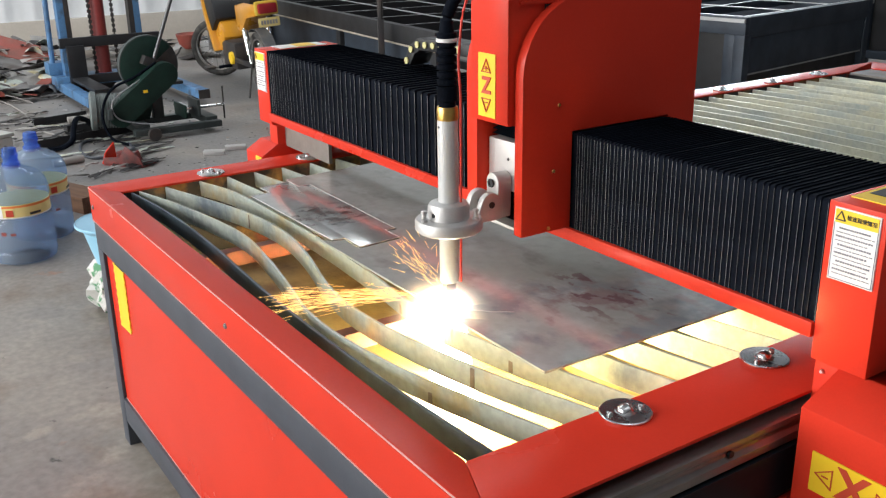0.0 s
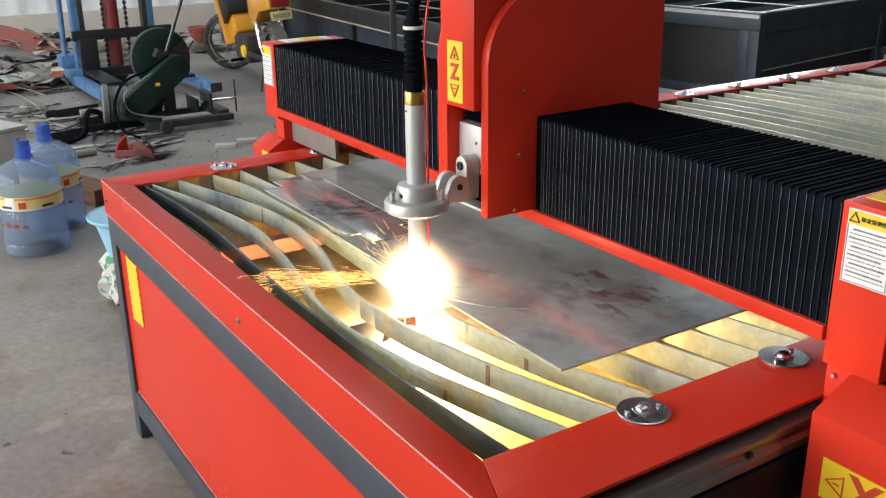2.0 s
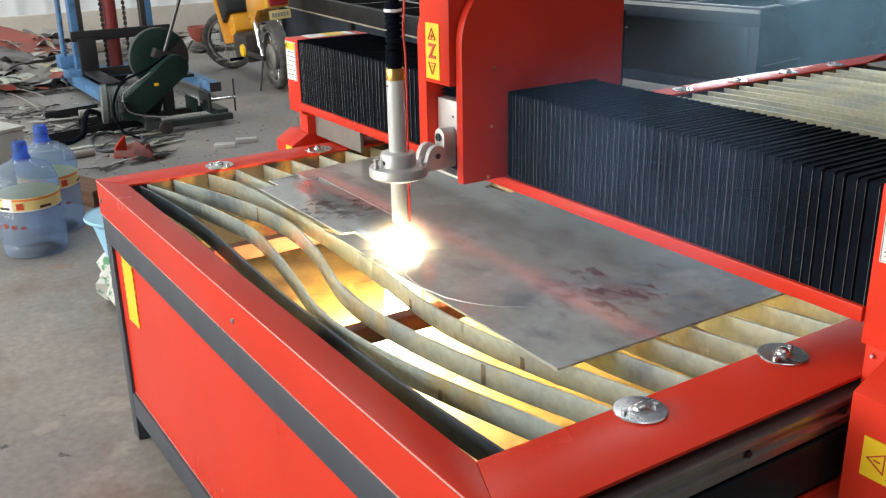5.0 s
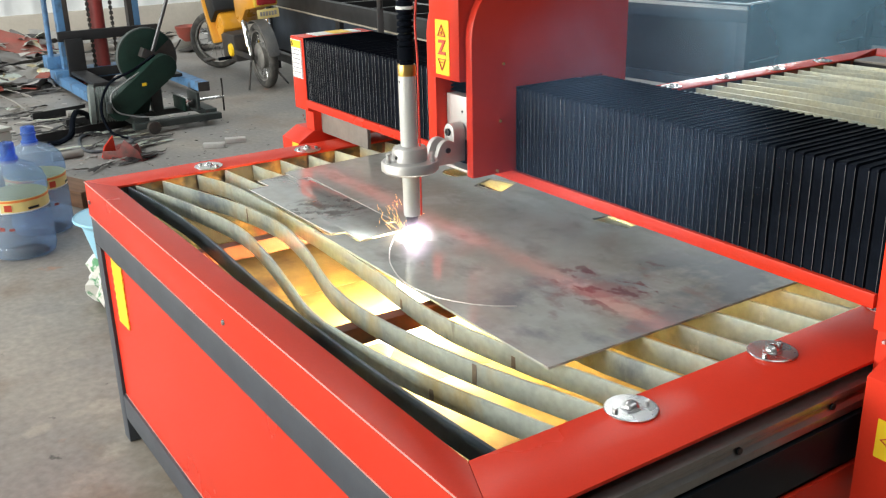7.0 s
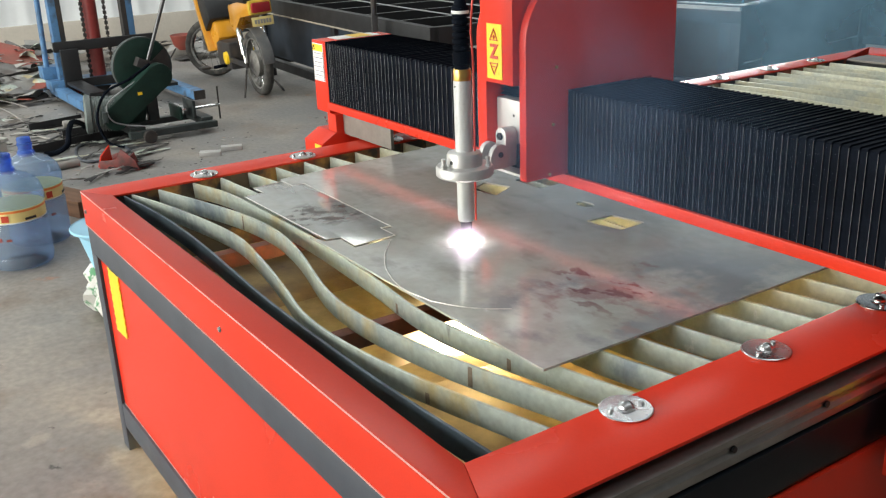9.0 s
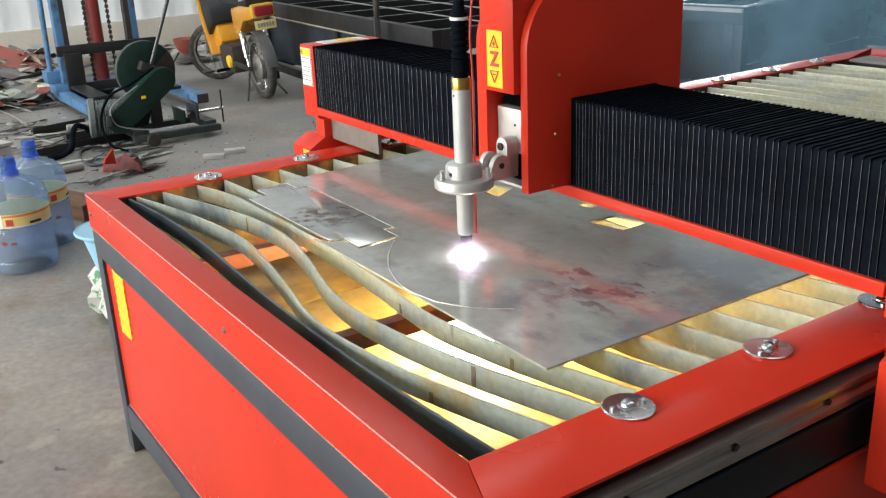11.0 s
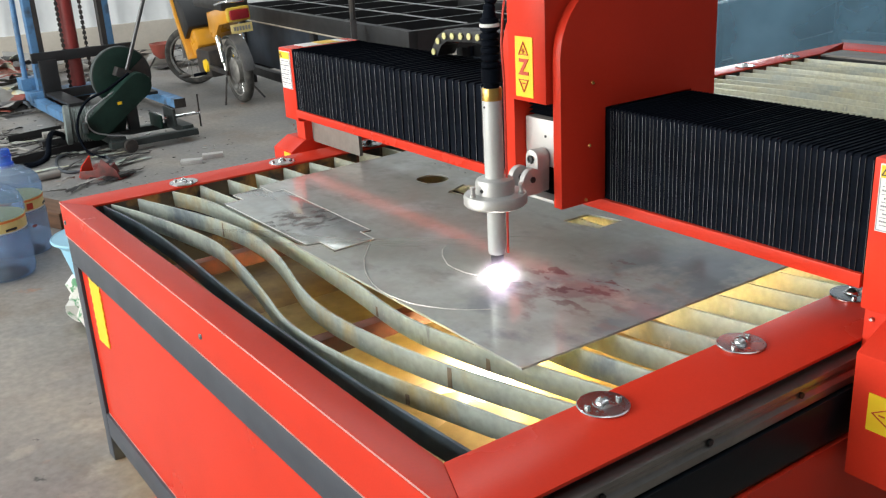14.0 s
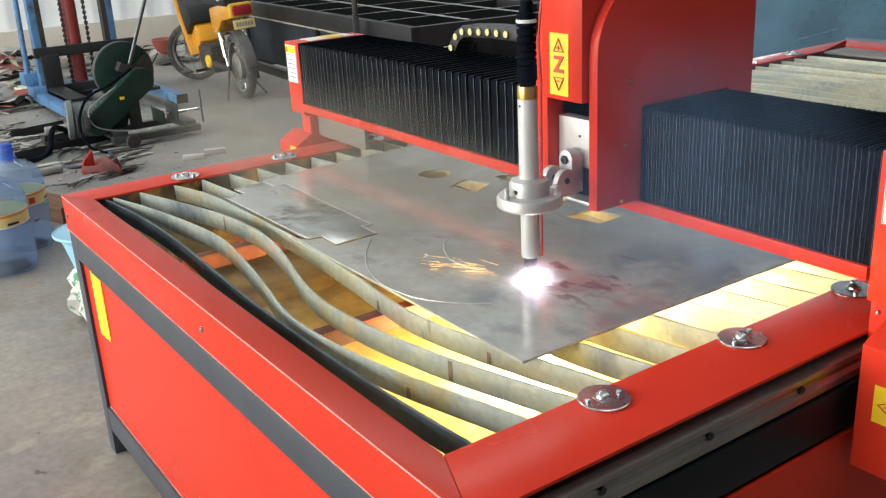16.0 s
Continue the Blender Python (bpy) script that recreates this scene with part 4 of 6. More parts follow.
sparks = link("spark_spray", spray_mesh(300, 0.085, 0.05, 0.30, 3, 0.86, thick=0.85), SPARK)
tagged(sparks, "spray of orange sparks flying from the cut", "sparks", kind="stuff")

faint = link("faint_sparks", spray_mesh(46, 0.07, 0.05, 0.19, 17, 0.80, thick=0.6), SPARK)
tagged(faint, "few faint sparks skimming over the sheet", "sparks", kind="stuff")
plume = link("spark_plume", spray_mesh(75, 0, 0, 0, 8, 0, True), SPARK)
tagged(plume, "short plume of orange sparks rising by the torch", "sparks", kind="stuff")

# ---- kerf left behind the torch ----
kerf_rows = []


def torch_at(t):
    for a, b in zip(TORCH, TORCH[1:]):
        if a[0] <= t <= b[0]:
            u = (t - a[0]) / (b[0] - a[0])
            return a[1] + (b[1] - a[1]) * u, a[2] + (b[2] - a[2]) * u
    return TORCH[-1][1:]


def kerf_piece(pts, tc):
    bm = bmesh.new()
    for a, b in zip(pts, pts[1:]):
        rod((*a, 0), (*b, 0), 0.0012, None, 6, bm)
    ob = link("kerf_bead", bm, KERF)
    tagged(ob, "thin bright bead of slag along the cut", "slag bead", "slag beads along the cut")
    kerf_rows.append((ob, tc))


kerf_piece([(1.298, .398), (1.274, .367), (1.245, .342), (1.212, .322)], -1)
step = 0.5
for k in range(32):
    t = k * step
    if t < 6 or 9 < t < 13:
        kerf_piece([torch_at(t + step * j / 4) for j in range(5)], t + step)

# ---- smoke: thin curled veils that drift up from the bed ----
def smoke_material(name, color, most, edge=0.75, patchy=(0.22, 0.68)):
    m = bpy.data.materials.new(name)
    m.use_nodes = True
    n, l = m.node_tree.nodes, m.node_tree.links
    co, grad, noi = n.new("ShaderNodeTexCoord"), n.new("ShaderNodeTexGradient"), n.new("ShaderNodeTexNoise")
    grad.gradient_type = "SPHERICAL"
    noi.inputs["Scale"].default_value, noi.inputs["Detail"].default_value = 2.0, 4
    l.new(co.outputs["Object"], grad.inputs["Vector"]), l.new(co.outputs["Object"], noi.inputs["Vector"])
    r1, r2 = n.new("ShaderNodeMapRange"), n.new("ShaderNodeMapRange")
    r1.interpolation_type = "SMOOTHERSTEP"
    r1.inputs["From Max"].default_value, r1.inputs["To Max"].default_value = edge, most
    r2.inputs["From Min"].default_value, r2.inputs["From Max"].default_value = patchy
    l.new(grad.outputs["Fac"], r1.inputs["Value"]), l.new(noi.outputs["Fac"], r2.inputs["Value"])
    mul = n.new("ShaderNodeMath")
    mul.operation = "MULTIPLY"
    l.new(r1.outputs[0], mul.inputs[0]), l.new(r2.outputs[0], mul.inputs[1])
    d, t, mix = n.new("ShaderNodeBsdfDiffuse"), n.new("ShaderNodeBsdfTransparent"), n.new("ShaderNodeMixShader")
    d.inputs["Color"].default_value = (*color, 1)
    l.new(mul.outputs[0], mix.inputs["Fac"]), l.new(t.outputs[0], mix.inputs[1]), l.new(d.outputs[0], mix.inputs[2])
    l.new(mix.outputs[0], n["Material Output"].inputs["Surface"])
    return m


SMOKE = smoke_material("blue_smoke", (0.26, 0.42, 0.70), 0.075)
GREY_SMOKE = smoke_material("grey_smoke", (0.44, 0.45, 0.40), 0.30)
HAZE = smoke_material("thin_haze", (0.155, 0.30, 0.42), 0.76)


def veil(name, mat_, size, seed, label):
    """A curled sheet of smoke, or of bloom, one unit in radius, facing its own -y."""
    bm = bmesh.new()
    n = 16
    grid = [[bm.verts.new((2 * i / n - 1, 0.16 * noise.noise(Vector((2 * i / n, 2 * j / n, seed))), 2 * j / n - 1)) for j in range(n + 1)] for i in range(n + 1)]
    for i in range(n):
        for j in range(n):
            if math.hypot(2 * (i + 0.5) / n - 1, 2 * (j + 0.5) / n - 1) < 0.97:
                bm.faces.new((grid[i][j], grid[i + 1][j], grid[i + 1][j + 1], grid[i][j + 1])).smooth = True
    bmesh.ops.delete(bm, geom=[v for v in bm.verts if not v.link_faces], context="VERTS")
    ob = link(name, bm, mat_)
    ob.scale = (size, size, size)
    return tagged(ob, label, "smoke", "smoke from the cut") if label else ob


# glowing blob for the glare of the brightest moment
burst = link("flare_burst", blob(0.045, 1.35, 1.0, 0.8, 7, 0.3, 4), FLAME)
tagged(burst, "brief white-hot burst over the cut, its glare built as a blob", "flare", kind="stuff")
# crossed emissive veils give arc, flare and burst their bloom
for turn in (38, -52, 80):
    v = veil("arc_glow", ARC_BLOOM, 0.062, 41 + turn, "")
    v.parent, v.matrix_basis = arc_ball, pose(0.02, -0.012, 0.763, 0, 0, turn) @ Matrix.Diagonal((0.060, 0.060, 0.046, 1))
    v = veil("flare_glow", HOT_BLOOM, 0.11, 55 + turn, "")
    v.parent, v.matrix_basis = flare, pose(0, 0, 0.0, 0, 0, turn) @ Matrix.Diagonal((0.108, 0.108, 0.095, 1))
    v = veil("burst_glow", HOT_BLOOM, 0.16, 75 + turn, "")
    v.parent, v.matrix_basis = burst, pose(0, 0, 0.0, 0, 0, turn) @ Matrix.Diagonal((0.205, 0.205, 0.118, 1))
TEAL_SMOKE = smoke_material("teal_smoke", (0.16, 0.27, 0.38), 0.22, 0.42, (0.36, 0.58))


def smoke_puff(mat_, seed, label, wisps):
    """A puff built of several curled wisps: x, z, radius."""
    ob = empty("smoke_puff")
    for k, (x, z, r) in enumerate(wisps):
        v = veil("wisp", mat_, r, seed + 2.7 * k, "")
        v.parent, v.matrix_basis = ob, pose(x, 0.012 * k, z, 0, 50 * k, 0) @ Matrix.Diagonal((r, r, r, 1))
    return tagged(ob, label, "smoke", "smoke from the cut")


puffs = [smoke_puff(TEAL_SMOKE, 3, "drifting billowing puff of blue-grey smoke", [(-0.10, 0.0, 0.15), (0.03, 0.05, 0.16), (0.13, -0.01, 0.15), (0.0, -0.06, 0.17), (-0.02, 0.09, 0.12), (0.10, 0.07, 0.12), (-0.15, 0.05, 0.11)]),
         smoke_puff(SMOKE, 8, "thin drifting puff of blue smoke", [(0, 0, 0.34), (0.10, 0.06, 0.26)]),
         smoke_puff(SMOKE, 14, "thin drifting puff of blue smoke", [(0, 0, 0.36), (-0.08, 0.05, 0.26)]),
         smoke_puff(SMOKE, 44, "thin drifting puff of blue smoke", [(0, 0, 0.36), (0.10, 0.05, 0.28)]),
         smoke_puff(GREY_SMOKE, 31, "thin grey smoke hanging over the sheet", [(0, 0, 0.50), (-0.12, 0.05, 0.34), (0.14, -0.06, 0.30)])]
hazes = [veil("haze_veil", HAZE, 1.35, 21, "thin blue haze hanging behind the gantry"), veil("haze_veil", HAZE, 1.2, 27, "thin blue haze hanging behind the gantry")]

# ---- water bottles ----
def water_bottle():
    ob = empty("water_bottle")
    part("body", lathe([(0.10, 0.0), (0.128, 0.006), (0.135, 0.03), (0.135, 0.05), (0.130, 0.058), (0.135, 0.066), (0.135, 0.195), (0.130, 0.205), (0.130, 0.275), (0.136, 0.285), (0.136, 0.315),
                        (0.125, 0.355), (0.095, 0.388), (0.050, 0.408), (0.034, 0.42)], seg=40), BOTTLE, ob)
    part("cap", lathe([(0.036, 0.405), (0.038, 0.425), (0.030, 0.432), (0.030, 0.45), (0.033, 0.452), (0.033, 0.462), (0.030, 0.464), (0.030, 0.485), (0.026, 0.49)], seg=24), BOTTLECAP, ob, "blue plastic cap")
    band = part("label_band", lathe([(0.1312, 0.212), (0.1316, 0.214), (0.1316, 0.268), (0.1312, 0.27)], seg=40), YELLOW_PALE, ob, "yellow paper label band")
    part("label_stripe", lathe([(0.1322, 0.258), (0.1324, 0.259), (0.1324, 0.266), (0.1322, 0.267)], seg=40), ORANGE_PRINT, band)
    for k, (a, wide, col) in enumerate(((-75, 0.022, WHITE), (-45, 0.05, INK), (-15, 0.03, PRINT), (-100, 0.03, PRINT), (30, 0.05, INK), (120, 0.06, INK))):
        m = pose(0, 0, 0, 0, 0, a) @ Matrix.Translation((0.132, 0, 0.236))
        part("label_mark", box(0, 0.0012, -wide / 2, wide / 2, -0.014, 0.014 if col != INK else -0.004, m=m), col, band)
    part("label_edge", lathe([(0.1322, 0.2122), (0.1324, 0.2128), (0.1324, 0.2165), (0.1322, 0.217)], seg=40), WHITE, band)
    part("label_panel", prism(arc(0, 0, 0.1332, -48, -28, 6) + arc(0, 0, 0.1322, -28, -48, 6), "z", 0.214, 0.268), WHITE, band, "white panel of the label")
    for k in range(9):
        m = pose(0, 0, 0, 0, 0, -150 + 17 * k) @ Matrix.Translation((0.1352, 0, 0.150))
        part("print_bar", box(0, 0.0008, -0.011, 0.011, -0.012, 0.010 - 0.006 * (k % 3)), FAINT_RED, ob).matrix_basis = m
    return tagged(ob, "clear blue plastic water bottle with a yellow label", "water bottle", "water bottles on the floor")


YELLOW_PALE = material("pale_yellow_paper", (0.75, 0.62, 0.25), 0.5, vary=0.05, scale=20, bump=0)
ORANGE_PRINT = material("orange_print", (0.75, 0.22, 0.05), 0.5, vary=0.05, bump=0)
FAINT_RED = glass_like("faint_red_print", (0.62, 0.22, 0.20), 0.4)
bottle = water_bottle()
bottle.matrix_world = pose(-1.82, 0.095, 0, 0, 0, -10)
copy_thing(bottle, pose(-2.10, 0.235, 0, 0, 0, 35))

# ---- pale cabinet beside the bottles ----
cab = empty("metal_cabinet", pose(-2.75, 0.0, 0, 0, 0, 24))
tagged(cab, "off-white steel cabinet box standing on the floor", "cabinet")
CREAM = material("cream_enamel", (0.58, 0.58, 0.53), 0.45, vary=0.08, scale=5)
part("body", box(-0.3, 0.2, -0.42, 0.18, 0, 0.37, 0.006), CREAM, cab)
part("lid", box(-0.31, 0.205, -0.43, 0.19, 0.372, 0.39, 0.004), CREAM, cab)
part("lock", box(0.2, 0.206, 0.12, 0.135, 0.30, 0.33), IRON, cab)

# ---- basin on a stuffed bag ----
bag = link("stuffed_bag", blob(0.13, 1.0, 1.0, 0.82, 9, 0.5), BAG)
bag.location = (-0.98, 0.30, 0.10)
tagged(bag, "white and green woven bag on the floor", "bag")
basin = empty("plastic_basin", pose(-0.98, 0.30, 0.19))
tagged(basin, "pale blue plastic basin on a stuffed bag", "basin")
bm = lathe([(0.085, 0.0), (0.092, 0.004), (0.125, 0.13), (0.148, 0.15), (0.150, 0.156), (0.144, 0.156), (0.122, 0.135), (0.088, 0.012)], seg=40)
part("bowl", bm, BASIN, basin)
part("rim", lathe([(0.146, 0.148), (0.152, 0.150), (0.153, 0.156), (0.150, 0.160), (0.146, 0.157)], seg=40), BASIN, basin)

# ---- abrasive cut-off saw ----
saw = empty("cutoff_saw", pose(-3.92, 1.31, 0))
tagged(saw, "dark green abrasive cut-off saw with motor and belt guard", "cut-off saw")
part("base_rail", box(0.12, 0.18, -0.15, 0.45, 0.035, 0.078, 0.006), GREYGREEN, saw)
part("base_rail", box(-0.26, -0.20, -0.15, 0.45, 0.035, 0.078, 0.006), GREYGREEN, saw)
part("base_cross", box(-0.20, 0.12, 0.36, 0.44, 0.05, 0.10, 0.004), GREYGREEN, saw)
part("base_cross", box(-0.20, 0.12, -0.13, -0.03, 0.05, 0.10, 0.004), GREYGREEN, saw)
for wx in (0.182, -0.30):
    part("caster", lathe([(0.018, 0), (0.042, 0.002), (0.045, 0.012), (0.045, 0.028), (0.042, 0.038), (0.018, 0.04)], Matrix.Translation((wx, -0.03, 0.045)) @ pose(0, 0, 0, 0, 90), 20), IRON, saw)
part("pivot_stand", prism([(-0.10, 0.10), (0.02, 0.10), (0.07, 0.26), (0.02, 0.27)], "x", -0.10, -0.04, bevel=0.004), GREEN, saw)
part("pivot_stand", prism([(0.05, 0.10), (0.12, 0.10), (0.12, 0.30), (0.04, 0.30)], "x", -0.09, -0.03, bevel=0.004), GREYGREEN, saw)
a0, a1 = Vector((-0.205, 0.178)), Vector((0.115, 0.415))
way = math.degrees(math.atan2(a1.y - a0.y, a1.x - a0.x))
stadium = arc(a0.x, a0.y, 0.08, way + 90, way + 270, 12) + arc(a1.x, a1.y, 0.082, way - 90, way + 90, 12)
guard = part("belt_guard", prism(stadium, "x", 0.02, 0.12, bevel=0.008), GREEN, saw)
part("guard_rim", prism(arc(a0.x, a0.y, 0.075, way + 90, way + 200, 8) + arc(a0.x, a0.y, 0.069, way + 200, way + 90, 8), "x", 0.03, 0.118), GREYGREEN, guard)
part("guard_label", box(0.1205, 0.122, -0.05, -0.02, 0.31, 0.33), YELLOW, guard)
disc = part("wheel_guard", lathe([(0.185, 0), (0.195, 0.006), (0.195, 0.05), (0.185, 0.056)], Matrix.Translation((-0.09, 0.055, 0.465)) @ pose(0, 0, 0, 0, 90), 48), GREEN, saw)
part("guard_band", lathe([(0.1962, 0.004), (0.199, 0.006), (0.199, 0.05), (0.1962, 0.052)], Matrix.Translation((-0.09, 0.055, 0.465)) @ pose(0, 0, 0, 0, 90), 48), GREYGREEN, disc)
part("cut_sector", prism([(0.07, 0.465)] + arc(0.055, 0.465, 0.19, -25, 35, 8), "x", -0.036, -0.032), IRON, disc, "dark open sector of the wheel guard")
part("hub_block", box(-0.03, 0.05, 0.0, 0.12, 0.46, 0.52, 0.005, m=Matrix.Translation((0, 0.055, 0.50)) @ pose(0, 0, 0, -25) @ Matrix.Translation((0, -0.055, -0.50))), IRON, saw)
GREYCORD = material("pale_grey_cord", (0.34, 0.35, 0.36), 0.6, vary=0.1, scale=20, bump=0)
HANDLE = material("grey_handle", (0.12, 0.125, 0.13), 0.35, 0.6)
part("handle", rod((0.02, 0.07, 0.50), (0.02, 0.33, 1.12), 0.012), HANDLE, saw, "long grey steel handle")
part("grip", box(-0.005, 0.045, 0.27, 0.295, 0.96, 1.03, 0.004), IRON, saw)
mm = Matrix.Translation((0.01, -0.17, 0.195)) @ Vector((-0.2, -0.95, 0.05)).to_track_quat("Z", "Y").to_matrix().to_4x4() @ Matrix.Diagonal((1.1, 1.1, 0.68, 1))
prof = [(0.05, 0.0), (0.085, 0.01)]
for k in range(9):
    prof += [(0.105, 0.02 + 0.024 * k), (0.105, 0.03 + 0.024 * k), (0.094, 0.032 + 0.024 * k), (0.094, 0.042 + 0.024 * k)]
motor = part("motor", lathe(prof + [(0.115, 0.245), (0.118, 0.29), (0.10, 0.30)], mm, 28), MOTORGREY, saw)
part("terminal_box", box(0, 0.07, -0.03, 0.03, 0, 0.05, 0.004, m=mm @ Matrix.Translation((0.09, 0, 0.10))), GREYGREEN, motor)
part("cable", tube([(0.10, 0.06, 0.5), (0.13, -0.1, 0.42), (0.10, -0.25, 0.35), (0.12, -0.33, 0.2), (0.16, -0.30, 0.05), (0.25, -0.22, 0.012)], 0.009, 8), RUBBER, saw, "black supply cable")
part("cord", tube([(0.06, 0.02, 0.42), (0.10, -0.16, 0.34), (0.12, -0.26, 0.27), (0.13, -0.24, 0.17), (0.12, -0.12, 0.12), (0.13, 0.0, 0.10)], 0.005, 6), GREYCORD, saw, "pale grey cord looped over the motor")
part("vice_jaw", box(-0.12, 0.11, 0.22, 0.235, 0.10, 0.19, 0.003), GREEN, saw)
part("vice_jaw", box(-0.09, 0.11, 0.31, 0.33, 0.10, 0.22, 0.003), GREYGREEN, saw)
part("vice_screw", rod((-0.05, 0.33, 0.14), (-0.05, 0.56, 0.14), 0.011), STEEL, saw)
part("vice_handle", rod((-0.05, 0.555, 0.04), (-0.05, 0.555, 0.27), 0.006), IRON, saw)
part("workpiece", box(-0.2, 0.05, 0.24, 0.30, 0.15, 0.165, 0.002), STEEL, saw)

# ---- blue manual stacker ----
st = empty("hand_stacker", pose(-5.85, 1.55, 0))
tagged(st, "blue manual mast stacker with black fork carriage", "stacker")
for y in (-0.29, 0.29):
    m_ = part("mast_post", box(-0.05, 0.05, y - 0.045, y + 0.045, 0.12, 2.1, 0.004), BLUE, st)
    part("inner_channel", box(-0.03, 0.052, y - 0.03 * (1 if y > 0 else -1) - 0.02, y - 0.03 * (1 if y > 0 else -1) + 0.02, 0.14, 2.08), IRON, m_)
part("top_beam", box(-0.05, 0.05, -0.24, 0.24, 2.0, 2.09, 0.004), BLUE, st)
part("base_beam", box(-0.12, 0.10, -0.42, 0.48, 0.09, 0.17, 0.006), BLUE, st)
part("leg", box(-0.15, 0.95, -0.40, -0.31, 0.05, 0.12, 0.006), BLUE, st)
part("leg", box(-0.15, 1.10, 0.41, 0.50, 0.05, 0.12, 0.006), BLUE, st)
part("leg_cap", box(1.101, 1.11, 0.41, 0.50, 0.05, 0.12), IRON, st)
for y in (-0.345, 0.455):
    for x in (-0.1, 0.85):
        part("roller", lathe([(0.035, -0.03), (0.04, -0.025), (0.04, 0.025), (0.035, 0.03)], Matrix.Translation((x, y, 0.041)) @ pose(0, 0, 0, 90), 16), IRON, st)
part("side_block", box(-0.22, -0.051, -0.44, -0.24, 0.171, 0.27, 0.006), BLUE, st)
part("lift_cylinder", lathe([(0.062, 0.10), (0.062, 2.05), (0.05, 2.06)], Matrix.Translation((0, -0.01, 0)), 24), MASTRED, st, "oxide red lift cylinder")
part("side_pipe", rod((-0.08, -0.40, 0.27), (-0.08, -0.36, 2.0), 0.022), BLUE, st)
for y in (-0.085, 0.10):
    bm = bmesh.new()
    for k in range(80):
        box(0.05, 0.062, y - 0.014, y + 0.014, 0.12 + 0.042 * k, 0.147 + 0.042 * k, bm=bm)
        box(0.053, 0.059, y - 0.006, y + 0.006, 0.147 + 0.042 * k, 0.162 + 0.042 * k, bm=bm)
    part("lift_chain", bm, IRON, st, "dark leaf chain")
fc = part("fork_carriage", box(0.07, 0.11, -0.36, 0.46, 0.40, 0.48, 0.004), BLACK, st, "black fork carriage frame")
part("lower_bar", box(0.07, 0.11, -0.26, 0.36, 0.10, 0.17, 0.004), BLACK, fc)
for y in (-0.25, 0.32):
    part("fork_back", box(0.112, 0.152, y - 0.07, y + 0.07, 0.10, 0.42, 0.003), BLACK, fc)
    part("fork", box(0.153, 0.85, y - 0.06, y + 0.06, 0.14, 0.165, 0.003), BLACK, fc)

# ---- motorcycle: local x is its forward way, origin under the rear wheel ----
moto = empty("motorcycle", pose(-4.82, 2.57, 0, -3.5, 0, 176))
tagged(moto, "amber and black small motorcycle parked on its stand", "motorcycle")
SEAT = material("black_seat", (0.02, 0.02, 0.02), 0.45, vary=0.1, scale=20, bump=0.2)
LENS = material("red_lens", (0.30, 0.018, 0.025), 0.15, vary=0.05, coat=0.5)


DUSTGREY = material("dusty_grey_plastic", (0.10, 0.105, 0.11), 0.55, vary=0.2, scale=12, fine=100, other=(0.16, 0.155, 0.145))
DUSTRIM = material("dusty_rim", (0.32, 0.31, 0.29), 0.45, 0.6, vary=0.2, scale=20)
AMBER = material("amber_trim", (0.60, 0.42, 0.05), 0.35, vary=0.06, scale=10, bump=0)


def wheel(m, name):
    w = part(name, bmesh.new(), TYRE, moto)
    bmr = bmesh.new()
    ring = []
    for r, y in ((0.205, -0.028), (0.235, -0.040), (0.255, -0.026), (0.262, 0.0), (0.255, 0.026), (0.235, 0.040), (0.205, 0.028)):
        ring.append((r, y))
    lathe([(r, y) for r, y in ring], m @ pose(0, 0, 0, 90), 40, bmr)
    for f in [f for f in bmr.faces if len(f.verts) > 4]:
        bmr.faces.remove(f)
    bmr.to_mesh(w.data)
    bmr.free()
    bmr = lathe([(0.192, -0.025), (0.206, -0.027), (0.200, 0.0), (0.206, 0.027), (0.192, 0.025)], m @ pose(0, 0, 0, 90), 40)
    for f in [f for f in bmr.faces if len(f.verts) > 4]:
        bmr.faces.remove(f)
    part("rim", bmr, DUSTRIM, w)
    bmr = bmesh.new()
    for k in range(18):
        a = 2 * math.pi * k / 18
        p = m @ Vector((0.035 * math.cos(a + 0.6), 0.02 * (-1) ** k, 0.035 * math.sin(a + 0.6)))
        q = m @ Vector((0.196 * math.cos(a), 0, 0.196 * math.sin(a)))
        rod(p, q, 0.0025, None, 5, bmr)
    part("spokes", bmr, STEEL, w)
    hub = 0.105 if name == "rear_wheel" else 0.05
    part("hub", lathe([(hub * 0.3, -0.05), (hub * 0.85, -0.04), (hub, -0.03), (hub, 0.03), (hub * 0.85, 0.04), (hub * 0.3, 0.05)], m @ pose(0, 0, 0, 90), 24), DUSTRIM, w)
    return w


wheel(pose(0, 0, 0.262), "rear_wheel")
wheel(pose(1.23, 0.0, 0.262, 0, 0, 50), "front_wheel")
fender = [(x, z) for x, z in arc(0, 0.262, 0.285, 175, 60, 12)] + [(x, z) for x, z in arc(0, 0.262, 0.278, 60, 175, 12)]
part("rear_fender", prism(fender, "y", -0.048, 0.048, bevel=0.003), DUSTGREY, moto, "dusty grey rear mudguard")
fender = [(x + 1.2, z) for x, z in arc(0, 0.262, 0.285, 130, 30, 12)] + [(x + 1.2, z) for x, z in arc(0, 0.262, 0.278, 30, 130, 12)]
part("front_fender", prism(fender, "y", -0.05, 0.05), ORANGE, moto)
